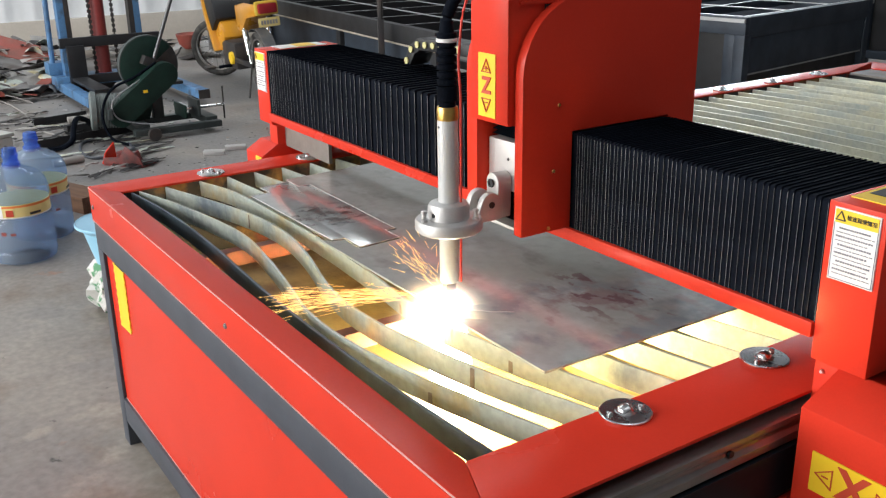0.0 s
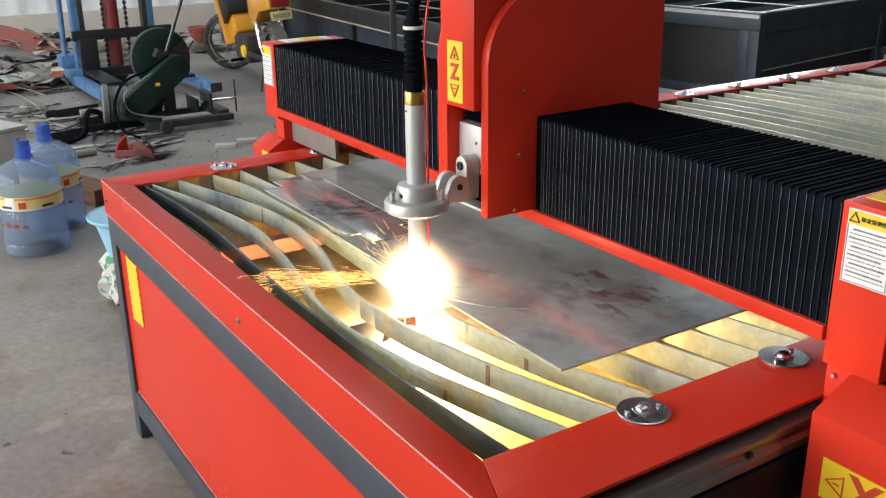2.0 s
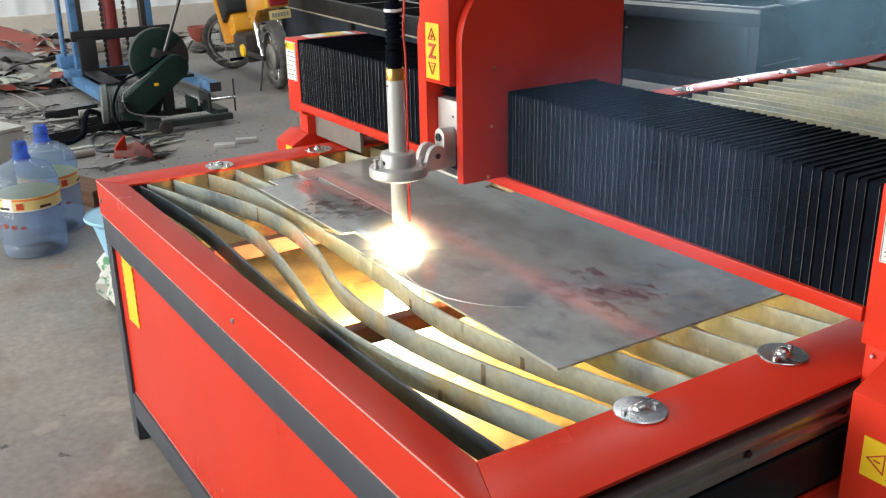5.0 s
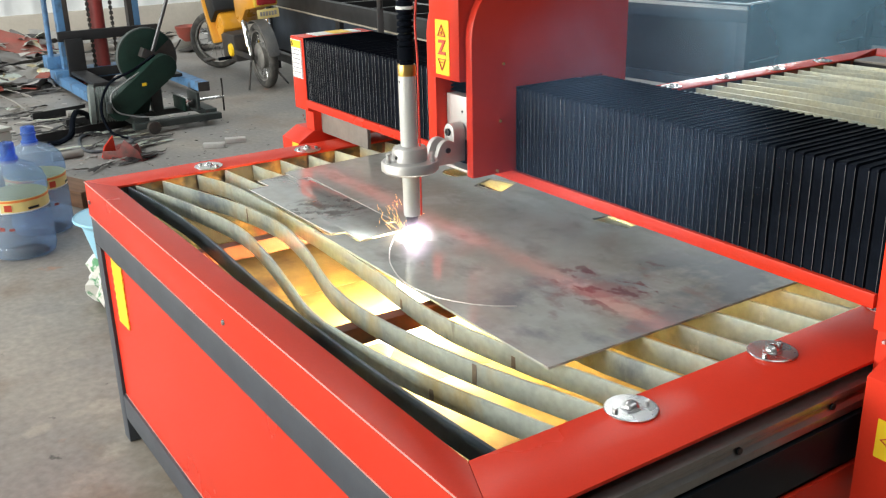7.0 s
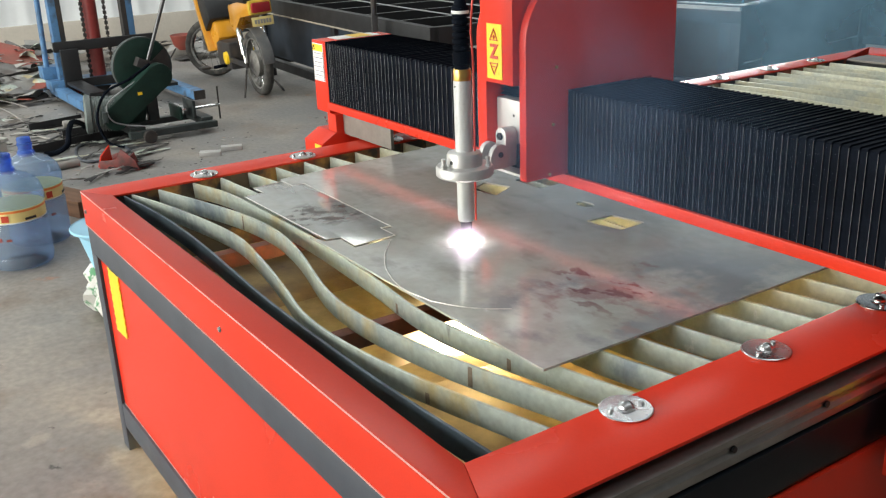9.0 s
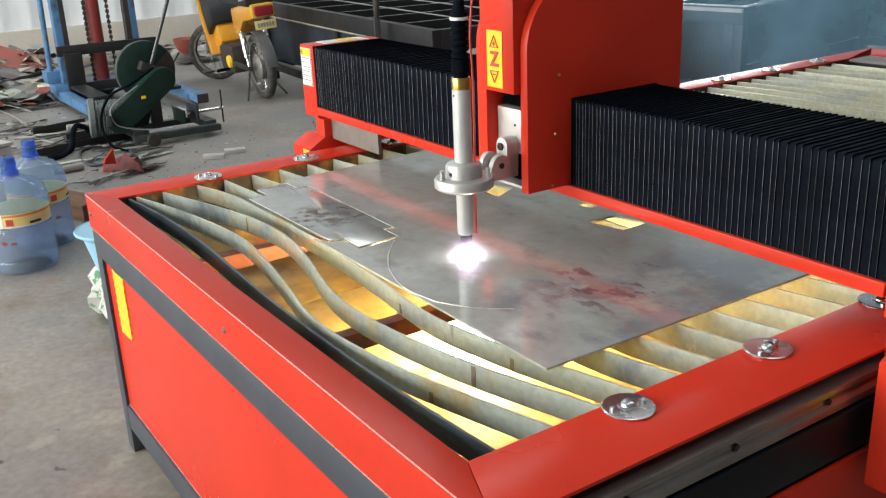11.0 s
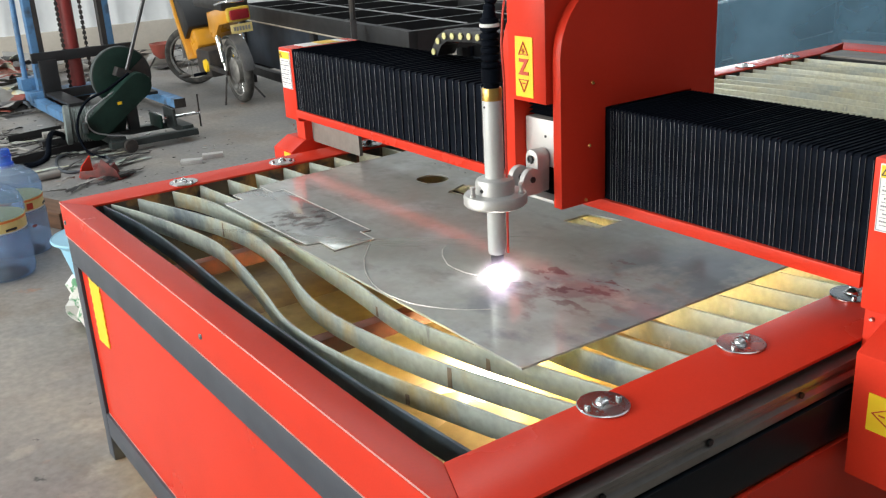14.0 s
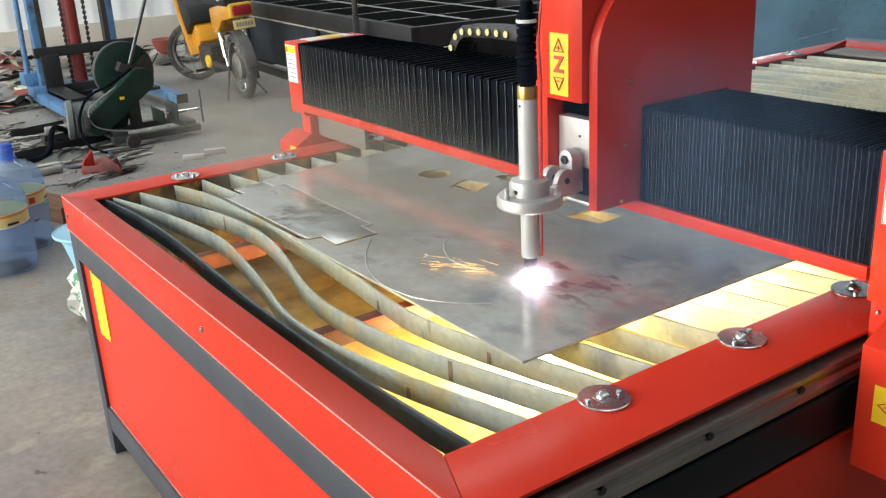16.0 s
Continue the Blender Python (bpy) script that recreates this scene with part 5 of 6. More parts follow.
for y in (-0.10, 0.10):
    part("shock", lathe([(0.012, 0), (0.012, 0.08), (0.024, 0.09), (0.024, 0.28), (0.015, 0.30)], Matrix.Translation((0.0, y, 0.26)) @ pose(0, 0, 0, 0, 12), 14), CHROME, moto, "chrome rear shock absorber")
    part("fork_leg", rod((1.2, y * 0.8, 0.262), (1.02, y * 0.8, 0.80), 0.018), CHROME, moto)
    part("swing_arm", box(-0.03, 0.42, y - 0.012, y + 0.012, 0.24, 0.28, 0.004), IRON, moto)
    part("stand_leg", rod((0.12, y * 0.7, 0.20), (-0.04, y * 1.7, 0.008), 0.008), IRON, moto)
tail = prism([(-0.20, 0.66), (0.02, 0.63), (0.20, 0.50), (0.30, 0.54), (0.30, 0.72), (-0.12, 0.78), (-0.23, 0.75)], "y", -0.09, 0.09, bevel=0.025)
part("tail_fairing", tail, ORANGE, moto)
part("seat", box(-0.20, 0.52, -0.115, 0.115, 0.755, 0.84, 0.03), SEAT, moto)
lamp = part("tail_light", box(-0.285, -0.225, -0.078, 0.078, 0.685, 0.765, 0.02), LENS, moto, "red tail light in an amber surround")
part("lamp_surround", box(-0.262, -0.205, -0.094, 0.094, 0.670, 0.780, 0.022), AMBER, lamp)
pl = part("number_plate", box(-0.272, -0.268, -0.088, 0.088, 0.585, 0.655, 0.002, m=None), YELLOW_PALE, moto, "pale yellow number plate")
for k in range(6):
    part("plate_bar", box(-0.2745, -0.2722, -0.068 + 0.0235 * k, -0.051 + 0.0235 * k, 0.604, 0.636), GREYPLATE, pl)
part("rack", tube([(-0.05, 0.11, 0.80), (-0.25, 0.10, 0.83), (-0.32, 0.0, 0.83), (-0.25, -0.10, 0.83), (-0.05, -0.11, 0.80)], 0.010), CHROME, moto, "chrome grab rail")
part("engine", box(0.38, 0.74, -0.11, 0.11, 0.17, 0.40, 0.03), IRON, moto)
part("engine_cover", lathe([(0.055, 0), (0.05, 0.02), (0.02, 0.025)], Matrix.Translation((0.46, -0.11, 0.27)) @ pose(0, 0, 0, 90), 24), YELLOW, moto)
part("engine_cover", lathe([(0.055, 0), (0.05, 0.02), (0.02, 0.025)], Matrix.Translation((0.46, 0.11, 0.27)) @ pose(0, 0, 0, -90), 24), YELLOW, moto)
part("leg_shield", prism([(0.76, 0.30), (0.82, 0.29), (0.98, 0.60), (1.05, 0.86), (1.01, 0.87), (0.93, 0.62)], "y", -0.165, 0.165, bevel=0.012), ORANGE, moto)
part("shield_inner", prism([(0.66, 0.58), (0.84, 0.46), (0.92, 0.62), (1.00, 0.85), (0.88, 0.88), (0.72, 0.72)], "y", -0.15, 0.15, bevel=0.02), BLACK, moto)
part("frame_tube", prism([(0.62, 0.42), (0.76, 0.30), (0.86, 0.34), (0.90, 0.46), (0.76, 0.58), (0.67, 0.55)], "y", -0.11, 0.11, bevel=0.025), ORANGE, moto)
part("head_cowl", box(0.96, 1.16, -0.11, 0.11, 0.86, 1.04, 0.04), ORANGE, moto)
part("handlebar", tube([(0.92, 0.34, 1.0), (1.0, 0.2, 1.03), (1.02, 0.0, 1.02), (1.0, -0.2, 1.03), (0.92, -0.34, 1.0)], 0.013), BLACK, moto)
part("footrest", rod((0.52, -0.22, 0.20), (0.52, 0.22, 0.20), 0.014), RUBBER, moto)
part("exhaust", rod((0.55, -0.12, 0.20), (0.12, -0.13, 0.24), 0.03, 0.035, 14), IRON, moto)
for y in (-0.27, 0.27):
    part("foot_peg", box(0.58, 0.68, y - 0.04, y + 0.04, 0.18, 0.20, 0.006), IRON, moto)

# ---- unfinished table frames ----
BARE = material("dark_primer", (0.028, 0.041, 0.060), 0.5, 0.2, vary=0.2, scale=5, fine=60)
LIP = material("rubbed_edge", (0.55, 0.49, 0.40), 0.5, 0.3, vary=0.2, scale=10)


def table_frame(lx, ly, top, m, label, nx, ny, closed=False, paint=BARE):
    ob = empty("table_frame", m)
    for y0 in (0, ly - 0.06):
        r = part("long_beam", box(0, lx, y0, y0 + 0.06, top - 0.12, top, 0.003), paint, ob)
        part("beam_lip", box(0, lx, y0 - 0.022 if y0 == 0 else y0 + 0.061, y0 - 0.001 if y0 == 0 else y0 + 0.08, top - (0.034 if closed else 0.124), top - (0.010 if closed else 0.117)), STEELGREY if closed else LIP, r)
        part("lower_rail", box(0, lx, y0, y0 + 0.06, 0.10, 0.17, 0.003), paint, ob)
    for x0 in (0, lx - 0.06):
        r = part("end_beam", box(x0, x0 + 0.06, 0.061, ly - 0.061, top - 0.14, top - 0.001, 0.003), paint, ob)
        part("lower_rail", box(x0, x0 + 0.06, 0.061, ly - 0.061, 0.10, 0.17, 0.003), paint, ob)
    for x0 in (0.002, lx / 2, lx - 0.082):
        for y0 in (0.002, ly - 0.082):
            part("leg", box(x0, x0 + 0.08, y0, y0 + 0.08, 0, top - 0.121, 0.004), paint, ob)
    for k in range(1, nx):
        b = part("cross_bar", box(lx * k / nx - 0.006, lx * k / nx + 0.006, 0.061, ly - 0.061, top - 0.07, top - 0.004), paint, ob)
        part("bar_edge", box(lx * k / nx - 0.006, lx * k / nx + 0.006, 0.061, ly - 0.061, top - 0.0038, top - 0.002), STEELGREY, b)
    for k in range(1, ny):
        b = part("long_bar", box(0.061, lx - 0.061, ly * k / ny - 0.006, ly * k / ny + 0.006, top - 0.16, top - 0.072), paint, ob)
        part("bar_edge", box(0.061, lx - 0.061, ly * k / ny - 0.008, ly * k / ny + 0.008, top - 0.0017, top + 0.004), STEELGREY, b)
    if closed:
        part("side_sheet", box(0.085, lx - 0.085, 0.05, 0.054, 0.171, top - 0.121), BLACK, ob)
        part("rubbed_top", box(0.0, lx, 0.046, 0.06, top + 0.0002, top + 0.003), STEELGREY, ob, "bright rubbed top edge"), part("rubbed_top", box(lx - 0.06, lx - 0.046, 0.061, ly, top + 0.0002, top + 0.003), STEELGREY, ob, "bright rubbed top edge")
        for px in (0.083, lx - 0.163):
            part("post_cover", box(px, px + 0.08, 0.004, 0.05, 0.171, top - 0.121, 0.003), paint, ob)
        # black sheet stands in for the shaded opening below the upper sheet
        part("side_sheet", box(lx - 0.054, lx - 0.05, 0.085, ly - 0.085, 0.171, top - 0.141), BLACK, ob)
        part("upper_sheet", box(lx - 0.045, lx - 0.012, 0.084, ly - 0.084, 0.31, top - 0.141, 0.002), paint, ob)
        part("sheet_lip", box(lx - 0.046, lx - 0.008, 0.10, ly - 0.1, 0.300, 0.309), STEELGREY, ob)
    return tagged(ob, label, "table frame", "unfinished table frames")


STEELGREY = material("grey_bar_edge", (0.42, 0.43, 0.44), 0.4, 0.5, vary=0.1, scale=10)
tf = table_frame(3.2, 1.4, 0.70, pose(-5.73, 2.996, 0, 0, 0, -4.5), "unfinished dark steel table frame with a grid of bars", 6, 3, paint=BLACK)
part("side_sheet", box(0.09, 1.58, 0.03, 0.034, 0.2, 0.57), BARE, tf), part("side_sheet", box(1.70, 3.1, 0.03, 0.034, 0.2, 0.57), BARE, tf)
table_frame(2.6, 1.85, 0.70, pose(-4.42, 4.45, 0, 0, 0, 8.0), "unfinished dark primed steel table frame", 4, 3, True)
table_frame(2.6, 1.9, 0.74, pose(-4.0, 7.3, 0, 0, 0, 6.0), "dark primed steel table frame standing further back", 4, 3, True)
table_frame(2.6, 1.9, 0.82, pose(0.4, 6.6, 0, 0, 0, 3.0), "dark primed steel table frame beyond the red table", 4, 3, True)

# ---- forked post by the frame ----
post = empty("forked_post", pose(-3.14, 2.70, 0, 0, 0, -25))
tagged(post, "black steel post with a forked top beside the frame", "post")
part("foot_plate", box(-0.09, 0.09, -0.09, 0.09, 0, 0.012, 0.002), IRON, post)
part("upright", box(-0.03, 0.03, -0.02, 0.02, 0.012, 0.75, 0.003), IRON, post)
for s in (-1, 1):
    part("arm", rod((0.012 * s, 0, 0.735), (0.17 * s, 0, 1.15), 0.017, None, 8), IRON, post)

# ---- floor clutter ----
DARKRED = material("dirty_dark_red", (0.20, 0.025, 0.02), 0.5, vary=0.2, scale=20, other=(0.06, 0.02, 0.018))
red_bit = empty("red_bracket", pose(-3.20, 0.96, 0, 0, 0, 40) @ Matrix.Diagonal((1.15, 1.15, 1.15, 1)))
tagged(red_bit, "bent red painted steel bracket lying on the floor", "bracket")
part("plate", prism([(-0.12, 0), (0.12, 0), (0.10, 0.05), (0.02, 0.11), (-0.02, 0.05), (-0.12, 0.04)], "y", -0.06, -0.052, bevel=0.001), DARKRED, red_bit)
part("side_wing", prism([(-0.06, 0.008), (0.06, 0.008), (0.05, 0.10), (-0.03, 0.06)], "x", -0.128, -0.121), RED, red_bit)
part("cross_web", prism([(-0.05, 0.009), (0.06, 0.009), (0.03, 0.07), (-0.05, 0.05)], "x", 0.03, 0.038), DARKRED, red_bit)
part("loose_tab", box(-0.16, -0.09, 0.07, 0.16, 0.0, 0.03, 0.002), DARKRED, red_bit)
part("flange", box(-0.12, 0.12, -0.051, 0.06, 0.0, 0.008, 0.002), DARKRED, red_bit)
first = tagged(link("steel_offcut", box(-0.065, 0.065, -0.028, 0.028, 0, 0.028, 0.003), ALU), "short bright steel bar offcut on the floor", "offcut", "steel offcuts on the floor")
first.matrix_world = pose(-3.12, 1.46, 0, 0, 0, 62)
copy_thing(first, pose(-3.17, 1.62, 0, 0, 0, 70))
def angle_bar(lx, m):
    ob = link("angle_bar", prism([(0, 0), (0.06, 0), (0.06, 0.008), (0.008, 0.008), (0.008, 0.06), (0, 0.06)], "x", -lx / 2, lx / 2, bevel=0.001), BLACK)
    ob.matrix_world = m
    tagged(ob, "dark steel angle bar lying on the dusty floor", "angle bar", "steel bars on the floor")


angle_bar(0.40, pose(-4.72, 0.907, 0, 0, 0, 104))
angle_bar(0.72, pose(-4.015, 0.93, 0, 0, 0, 105))
angle_bar(0.34, pose(-4.30, 1.02, 0, 0, 0, 96))
rail_bit = tagged(link("steel_tube", rod((-0.09, 0, 0.024), (0.09, 0, 0.024), 0.024, None, 16), GREYPLATE), "short grey steel tube lying on the floor", "tube", "steel tubes on the floor")
rail_bit.matrix_world = pose(-4.68, 1.035, 0, 0, 0, 91)
copy_thing(rail_bit, pose(-3.41, 0.65, 0, 0, 0, 95))
hoses = [[(-3.80, 0.62, 0.02), (-3.80, 0.70, 0.022), (-3.80, 0.77, 0.06), (-3.92, 0.82, 0.13), (-4.05, 0.88, 0.15), (-4.22, 0.98, 0.09), (-4.4, 1.02, 0.02)],
         [(-4.0, 0.98, 0.01), (-3.92, 0.86, 0.01), (-3.68, 0.79, 0.01), (-3.46, 0.80, 0.01), (-3.43, 0.93, 0.01), (-3.55, 1.08, 0.01), (-3.72, 1.10, 0.01)],
         [(-6.6, 0.5, 0.01), (-5.9, 0.7, 0.01), (-5.2, 0.75, 0.01), (-4.6, 0.7, 0.01), (-4.2, 0.8, 0.01)]]
for k, h in enumerate(hoses):
    tagged(link("hose", tube(h, (0.018, 0.010, 0.006)[k]), (RUBBER, CHARCOAL, GREYPLATE)[k]), ("thick black hose looped over the floor", "dark grey cable coiled on the floor", "pale cord stretched over the floor")[k], "hose")
block = tagged(link("wood_block", box(-0.24, 0.18, -0.08, 0.08, 0, 0.085, 0.004), material("brown_timber", (0.17, 0.085, 0.045), 0.75, vary=0.25, scale=8, fine=60, bump=0.3, stretch=(0.3, 3, 3))), "rough brown timber block on the floor", "wood block")
block.matrix_world = pose(-2.50, 0.47, 0, 0, 0, 22)

# ---- scrap heap by the wall ----
random.seed(21)


def scrap_sheet(lx, ly, bend, mat_, name, label, m):
    bm = bmesh.new()
    n = 8
    grid = [[bm.verts.new((lx * (i / n - 0.5) * (1 + 0.12 * random.uniform(-1, 1)), ly * (j / 3 - 0.5), bend * math.sin(3.0 * i / n + 0.4 * j) + 0.004 * random.uniform(-1, 1))) for j in range(4)] for i in range(n + 1)]
    for i in range(n):
        for j in range(3):
            bm.faces.new((grid[i][j], grid[i + 1][j], grid[i + 1][j + 1], grid[i][j + 1]))
    geom = bmesh.ops.extrude_face_region(bm, geom=list(bm.faces))["geom"]
    bmesh.ops.translate(bm, verts=[v for v in geom if isinstance(v, bmesh.types.BMVert)], vec=(0, 0, 0.003))
    bmesh.ops.recalc_face_normals(bm, faces=bm.faces)
    ob = tagged(link(name, bm, mat_), label, "scrap sheet", "scrap heap by the wall")
    ob.matrix_world = m
    return ob


DULLRED = material("faded_red_sheet", (0.34, 0.075, 0.055), 0.55, vary=0.2, scale=5, other=(0.22, 0.10, 0.08))
scrap_sheet(0.75, 0.36, 0.03, DULLRED, "red_sheet", "faded red bent sheet leaning on the scrap heap", pose(-7.0, 0.95, 0.30, 20, 12, 62))
scrap_sheet(0.8, 0.3, 0.03, SCRAP, "bent_sheet", "bent brown-grey sheet sloping off the heap", pose(-6.6, 0.95, 0.18, 6, 12, 55))
scrap_sheet(0.5, 0.28, 0.02, WHITISH, "pale_board", "pale board sloping against the heap", pose(-6.3, 0.98, 0.12, 4, 10, 10))
scrap_sheet(0.5, 0.3, 0.02, WHITISH, "pale_board", "pale board leaning by the wall", pose(-7.8, 1.6, 0.16, 30, 8, 80))
for k in range(190):
    lx, ly = random.uniform(0.10, 0.5), random.uniform(0.02, 0.15)
    x, y = random.uniform(-7.6, -5.75), random.uniform(0.2, 1.45)
    z = max(0.03, 0.42 - 0.25 * abs(x + 7.1) - 0.15 * abs(y - 0.7)) * random.uniform(0.15, 1)
    scrap_sheet(lx, ly, random.uniform(0, 0.05), random.choice((SCRAP, SCRAP, IRON, WHITISH, WHITISH, GALV, DULLRED)), "scrap_strip", "crumpled strip of scrap metal in the heap",
                pose(x, y, z, random.uniform(-30, 30), random.uniform(-16, 16), random.uniform(0, 180)))
for k in range(70):
    x = random.uniform(-5.3, -3.0)
    y = random.uniform(0.35, 0.62) + 0.28 * (x + 5.3) * random.random() + random.uniform(0, 0.35)
    ob = scrap_sheet(random.uniform(0.06, 0.34), random.uniform(0.008, 0.036), random.uniform(0, 0.01), random.choice((SCRAP, IRON, IRON, BLACK, WHITISH, GALV)), "scrap_strip", "thin strip of scrap metal on the dusty floor",
                     pose(x, y, 0.012, random.uniform(-3, 3), random.uniform(-2, 2), random.uniform(60, 150)))
    tagged(ob, group="scrap strips on the floor")
heap = link("scrap_mound", blob(1.0, 0.95, 0.85, 0.13, 13, 0.5), IRON)
heap.location = (-7.2, 0.4, 0.02)
tagged(heap, "dark mound of mixed metal scrap", "scrap heap", kind="stuff")
for k in range(16):
    x, y = random.uniform(-8.4, -7.2), random.uniform(1.6, 3.4)
    scrap_sheet(random.uniform(0.2, 0.7), random.uniform(0.06, 0.25), 0.02, random.choice((SCRAP, IRON, WHITISH)), "scrap_strip", "flat strip of scrap metal by the wall",
                pose(x, y, 0.03 + 0.1 * random.random(), random.uniform(-8, 8), random.uniform(-8, 8), random.uniform(0, 180)))
barrow = empty("red_barrow_tub", pose(-7.30, 2.80, 0.0, 0, 0, 20) @ Matrix.Diagonal((0.88, 0.88, 0.78, 1)))
tagged(barrow, "faded red sheet tub standing on a wire frame", "tub")
bm = lathe([(0.10, 0.14), (0.20, 0.20), (0.26, 0.34), (0.265, 0.345), (0.255, 0.35), (0.19, 0.22), (0.09, 0.155)], None, 20)
bmesh.ops.scale(bm, vec=(0.55, 0.6, 0.95), verts=bm.verts)
part("tub", bm, DULLRED, barrow)
for a in (0, 120, 240):
    part("leg", rod((0.1 * math.cos(radians(a)), 0.1 * math.sin(radians(a)), 0.16), (0.2 * math.cos(radians(a)), 0.2 * math.sin(radians(a)), 0), 0.01), IRON, barrow)
bm = bmesh.new()
for k in range(260):
    x, y = random.uniform(-5.6, -2.6), random.uniform(0.2, 1.9)
    s = random.uniform(0.002, 0.009)
    box(-s, s, -s * random.uniform(0.3, 1), s * 0.6, 0, s * random.uniform(0.15, 0.5), bm=bm, m=pose(x, y, 0.0005, 0, 0, random.uniform(0, 180)))
tagged(link("swarf_crumbs", bm, IRON), "dark crumbs of slag and offcuts on the floor", "floor debris", kind="stuff")
bm = bmesh.new()
for k in range(60):
    x, y = random.uniform(-5.4, -2.8), random.uniform(0.3, 1.9)
    s = random.uniform(0.008, 0.03)
    box(-s, s, -s * 0.4, s * 0.4, 0, 0.004, bm=bm, m=pose(x, y, 0.0005, 0, 0, random.uniform(0, 180)))
tagged(link("bright_chips", bm, WHITISH), "pale chips and scraps on the floor", "floor debris", kind="stuff")


def motions():
    last = 16.0
    glide = [(t, x, y) for t, x, y in TORCH]
    walk(gantry, [(t, pose(0, y + FRONT, 0)) for t, x, y in glide])
    walk(carriage, [(t, pose(x, y, 0)) for t, x, y in glide])
    slack = {0: .40, .5: .44, 1: .49, 1.5: .53, 2: .52, 11.5: .50, 12: .42, 12.5: .374, 13: .385, 13.5: .39, 14: .40, 14.5: .40, 15: .42, 15.5: .44, 16: .45}
    walk(chain, [(t, pose(slack.get(t, .56), y + FRONT, 0)) for t, x, y in glide])
    walk(arc_ball, [(t, pose(x, y, 0, 0, 0, 12 * math.sin(2 * t))) for t, x, y in glide])
    # the jet dwindles where the cut pauses
    sink = {.5: -.02, 1: -.13, 1.5: -.06, 3: -.03, 3.5: -.06, 4: -.04, 9: -.15, 9.6: -.15, 13.5: -.07, 14: -.135, 14.5: -.03}
    walk(jet, [(t, pose(x, y, sink.get(t, 0))) for t, x, y in glide])
    random.seed(12)
    for i, p in enumerate(left_pleats):
        u = ((i + 0.5 + random.uniform(-0.16, 0.16)) / NL) ** 1.22
        tilt = random.uniform(-0.2, 0.2)
        walk(p, [(t, pose(BL + 0.004 + (x - 0.139 - BL - 0.004) * u + radians(tilt) * -0.94, 0, 0, 0, tilt)) for t, x, y in glide])
    for i, p in enumerate(right_pleats):
        u = ((i + 0.5 + random.uniform(-0.16, 0.16)) / NR) ** 1.15
        tilt = random.uniform(-0.2, 0.2)
        walk(p, [(t, pose(x + 0.032 + (BR - 0.004 - x - 0.032) * u + radians(tilt) * -0.94, 0, 0, 0, tilt)) for t, x, y in glide])
    # the flare stands above the sheet's edge at first, then sinks into the bed
    rise = {0: .740, .5: .762, 1: .768, 1.5: .785, 2: .775, 2.5: .758, 3: .752, 3.5: .748, 4: .742, 4.7: .75, 5.4: .70, 9: .42, 9.6: .42, 13.5: .50, 14: .42}
    walk(flare, [(t, pose(x + (0.012 if t < 2 else 0.028), y - (0.035 if t < 2 else 0.02), rise.get(t, .60), 0, 0, 40 * math.sin(3 * t))) for t, x, y in glide])
    swell = {0: .55, .5: .57, 1: .69, 1.5: .782, 2: .655, 2.5: .55}
    walk(burst, [(t, pose(x + 0.012, y - 0.055, swell.get(t, .54), 0, 0, 30 * math.sin(4 * t))) for t, x, y in glide])
    spray = {0: .765, .5: .765, 1: .765, 1.5: .768, 2: .752, 2.5: .750, 3: .745, 3.5: .66}
    walk(sparks, [(t, pose(x - 0.01, y, spray.get(t, .50), 0, 0, 6 * math.sin(5 * t) - (14 if t > 9 else 0))) for t, x, y in glide])
    skim = {15.3: .60, 15.5: .757, 16: .757}
    walk(faint, [(t, pose(x - 0.01, y, skim.get(t, .53), 0, 0, 6 * math.sin(5 * t) - 12)) for t, x, y in glide])
    lift = {0: .765, .5: .772, 1: .765, 1.5: .765, 2: .742, 2.5: .70, 6.5: .752, 7: .70}
    walk(plume, [(t, pose(x - 0.005, y, lift.get(t, .52), 0, 0, 5 * math.sin(4 * t) - (35 if t > 5 else 0))) for t, x, y in glide])
    bed = (1.0, 0.8, 0.60, 90, 0, 0)
    walk(puffs[0], [(0, pose(*bed)), (2.2, pose(*bed)), (3.0, pose(1.56, .36, .95, 0, 0, 32)), (3.5, pose(1.60, .37, 1.04, 0, 12, 32)), (4.1, pose(1.62, .39, 1.70, 0, 20, 32)), (4.8, pose(1.50, .38, 1.95, 0, 22, 32)),
                    (7.5, pose(1.2, 2.0, 2.1, 0, 30, 35)), (16, pose(0.9, 3.0, 2.2, 0, 40, 35))])
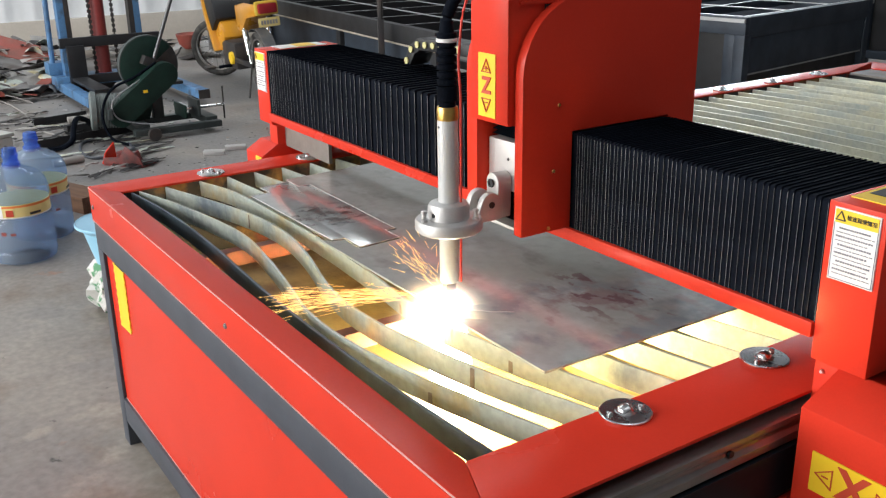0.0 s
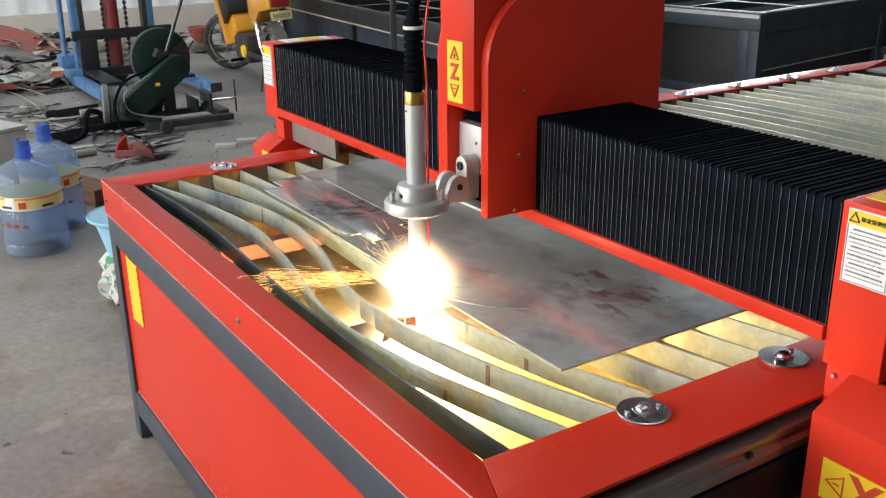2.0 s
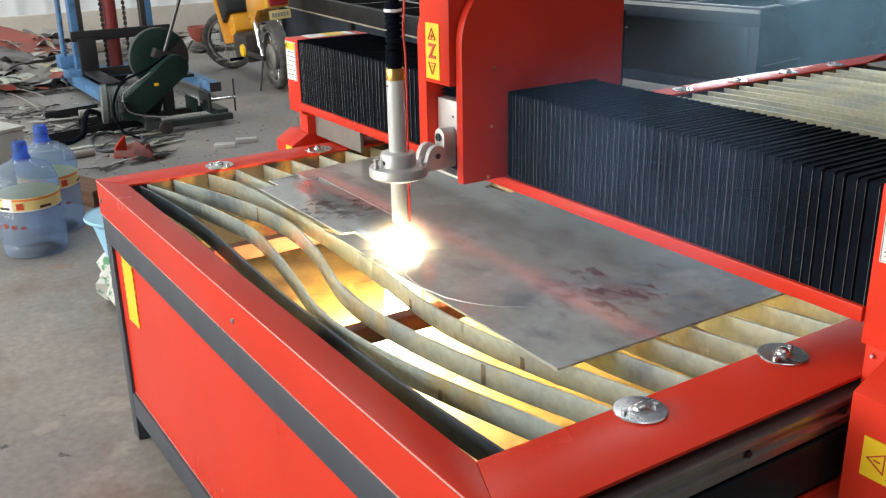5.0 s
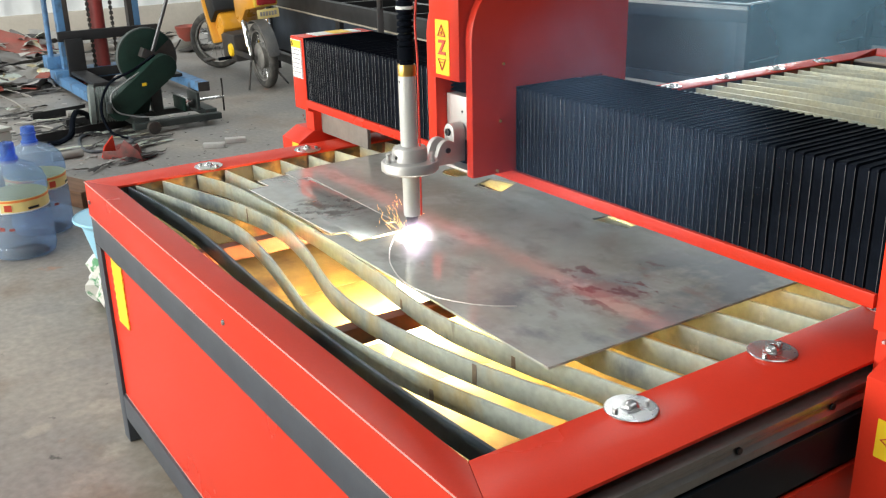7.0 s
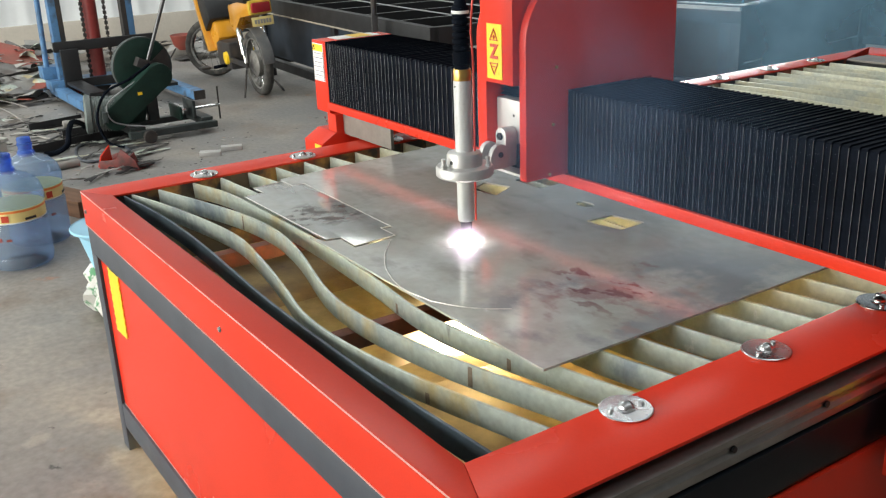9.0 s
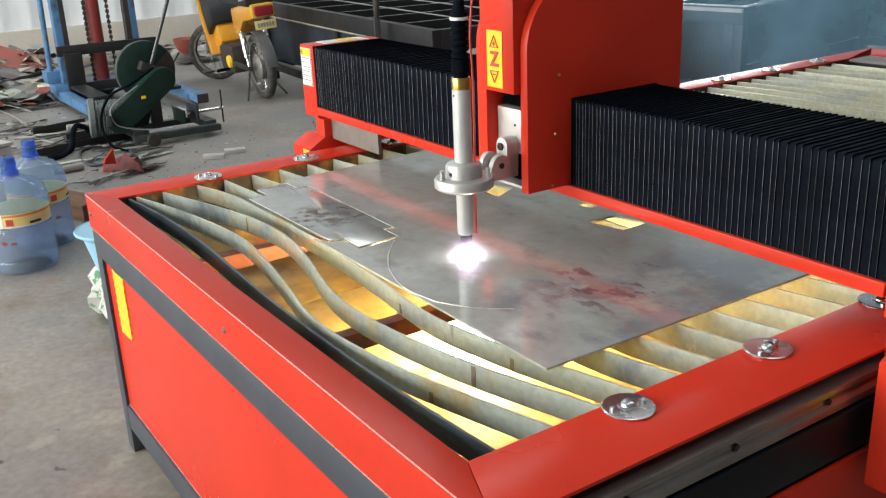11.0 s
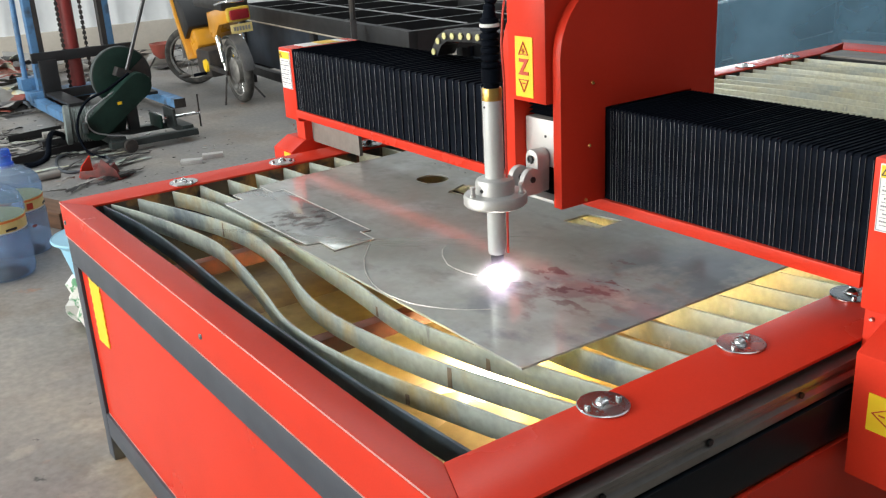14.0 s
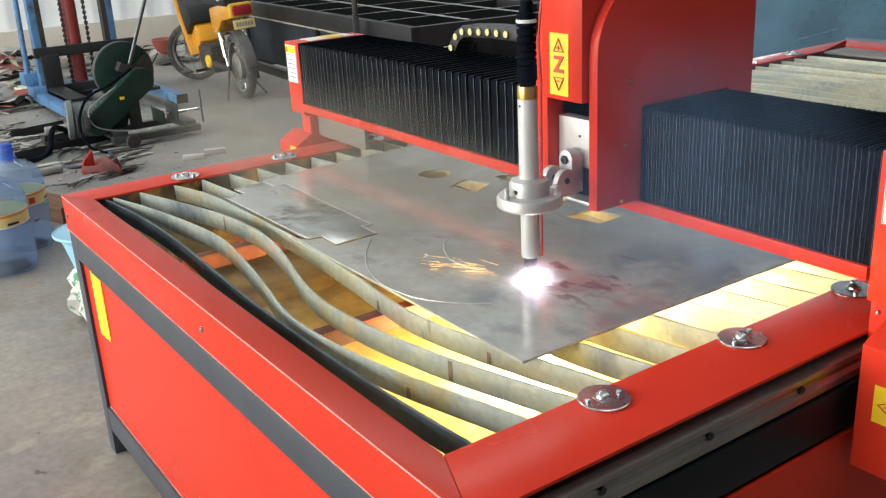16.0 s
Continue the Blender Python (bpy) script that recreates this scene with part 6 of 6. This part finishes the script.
    walk(puffs[1], [(0, pose(*bed)), (2.9, pose(*bed)), (3.5, pose(1.52, .35, .93, 0, 0, 30)), (4.0, pose(1.50, .36, .96, 0, 0, 30)), (6.5, pose(1.40, .45, 1.02, 0, -10, 30)), (7.2, pose(1.38, .47, 1.05, 0, -20, 30)), (8.4, pose(1.38, .48, 1.08, 0, -22, 30)), (9.3, pose(1.42, .50, 1.65, 0, -22, 30)),
                    (10.8, pose(1.30, 2.0, 1.9, 0, -25, 30)), (16, pose(0.8, 3.2, 1.9, 0, -40, 30))])
    walk(puffs[2], [(0, pose(*bed)), (7.6, pose(*bed)), (8.6, pose(1.38, .54, .98, 0, 0, 30)), (9.4, pose(1.40, .54, 1.05, 0, 15, 30)), (10.2, pose(1.42, .50, 1.65, 0, 20, 30)), (11.6, pose(1.2, 2.0, 1.9, 0, 30, 40)), (16, pose(0.7, 3.4, 1.9, 0, 50, 40))])
    walk(puffs[3], [(0, pose(*bed)), (14.2, pose(*bed)), (15.2, pose(1.56, .56, .93, 0, 0, 30)), (16, pose(1.56, .54, .98, 0, 12, 30))])
    walk(puffs[4], [(0, pose(0.75, 0.75, 0.60, 90, 0, 0)), (13.2, pose(0.75, 0.75, 0.60, 90, 0, 0)), (14.4, pose(0.86, 0.36, 0.80, 60, 0, 42)), (15.0, pose(0.86, 0.34, 0.86, 48, 0, 42)), (16, pose(0.90, 0.36, 0.90, 45, 10, 42))])
    low = (0.87, 1.6, 0.62, 90, 0, 0)
    walk(hazes[0], [(0, pose(*low)), (2.6, pose(*low)), (3.4, pose(0.2, 3.0, 0.75, 20, 0, 30)), (4.2, pose(-0.4, 3.9, 1.15, 5, 0, 32)), (7, pose(-0.5, 4.0, 1.1, 0, 5, 32)), (16, pose(-0.5, 4.0, 1.1, 0, 15, 32))])
    walk(hazes[1], [(0, pose(*low)), (3.4, pose(*low)), (4.8, pose(0.0, 3.6, 1.25, 14, 0, 34)), (6, pose(0.3, 4.6, 1.15, 4, 0, 34)), (16, pose(0.2, 4.6, 1.15, 0, -12, 34))])
    for ob, tc in kerf_rows:
        if tc <= 0:
            ob.location = (0, 0, 0.7497)
        else:
            walk(ob, [(0, pose(0, 0, 0.7474)), (max(tc - 0.6, 0.03), pose(0, 0, 0.7474)), (tc, pose(0, 0, 0.7497)), (last, pose(0, 0, 0.7497))])


motions()
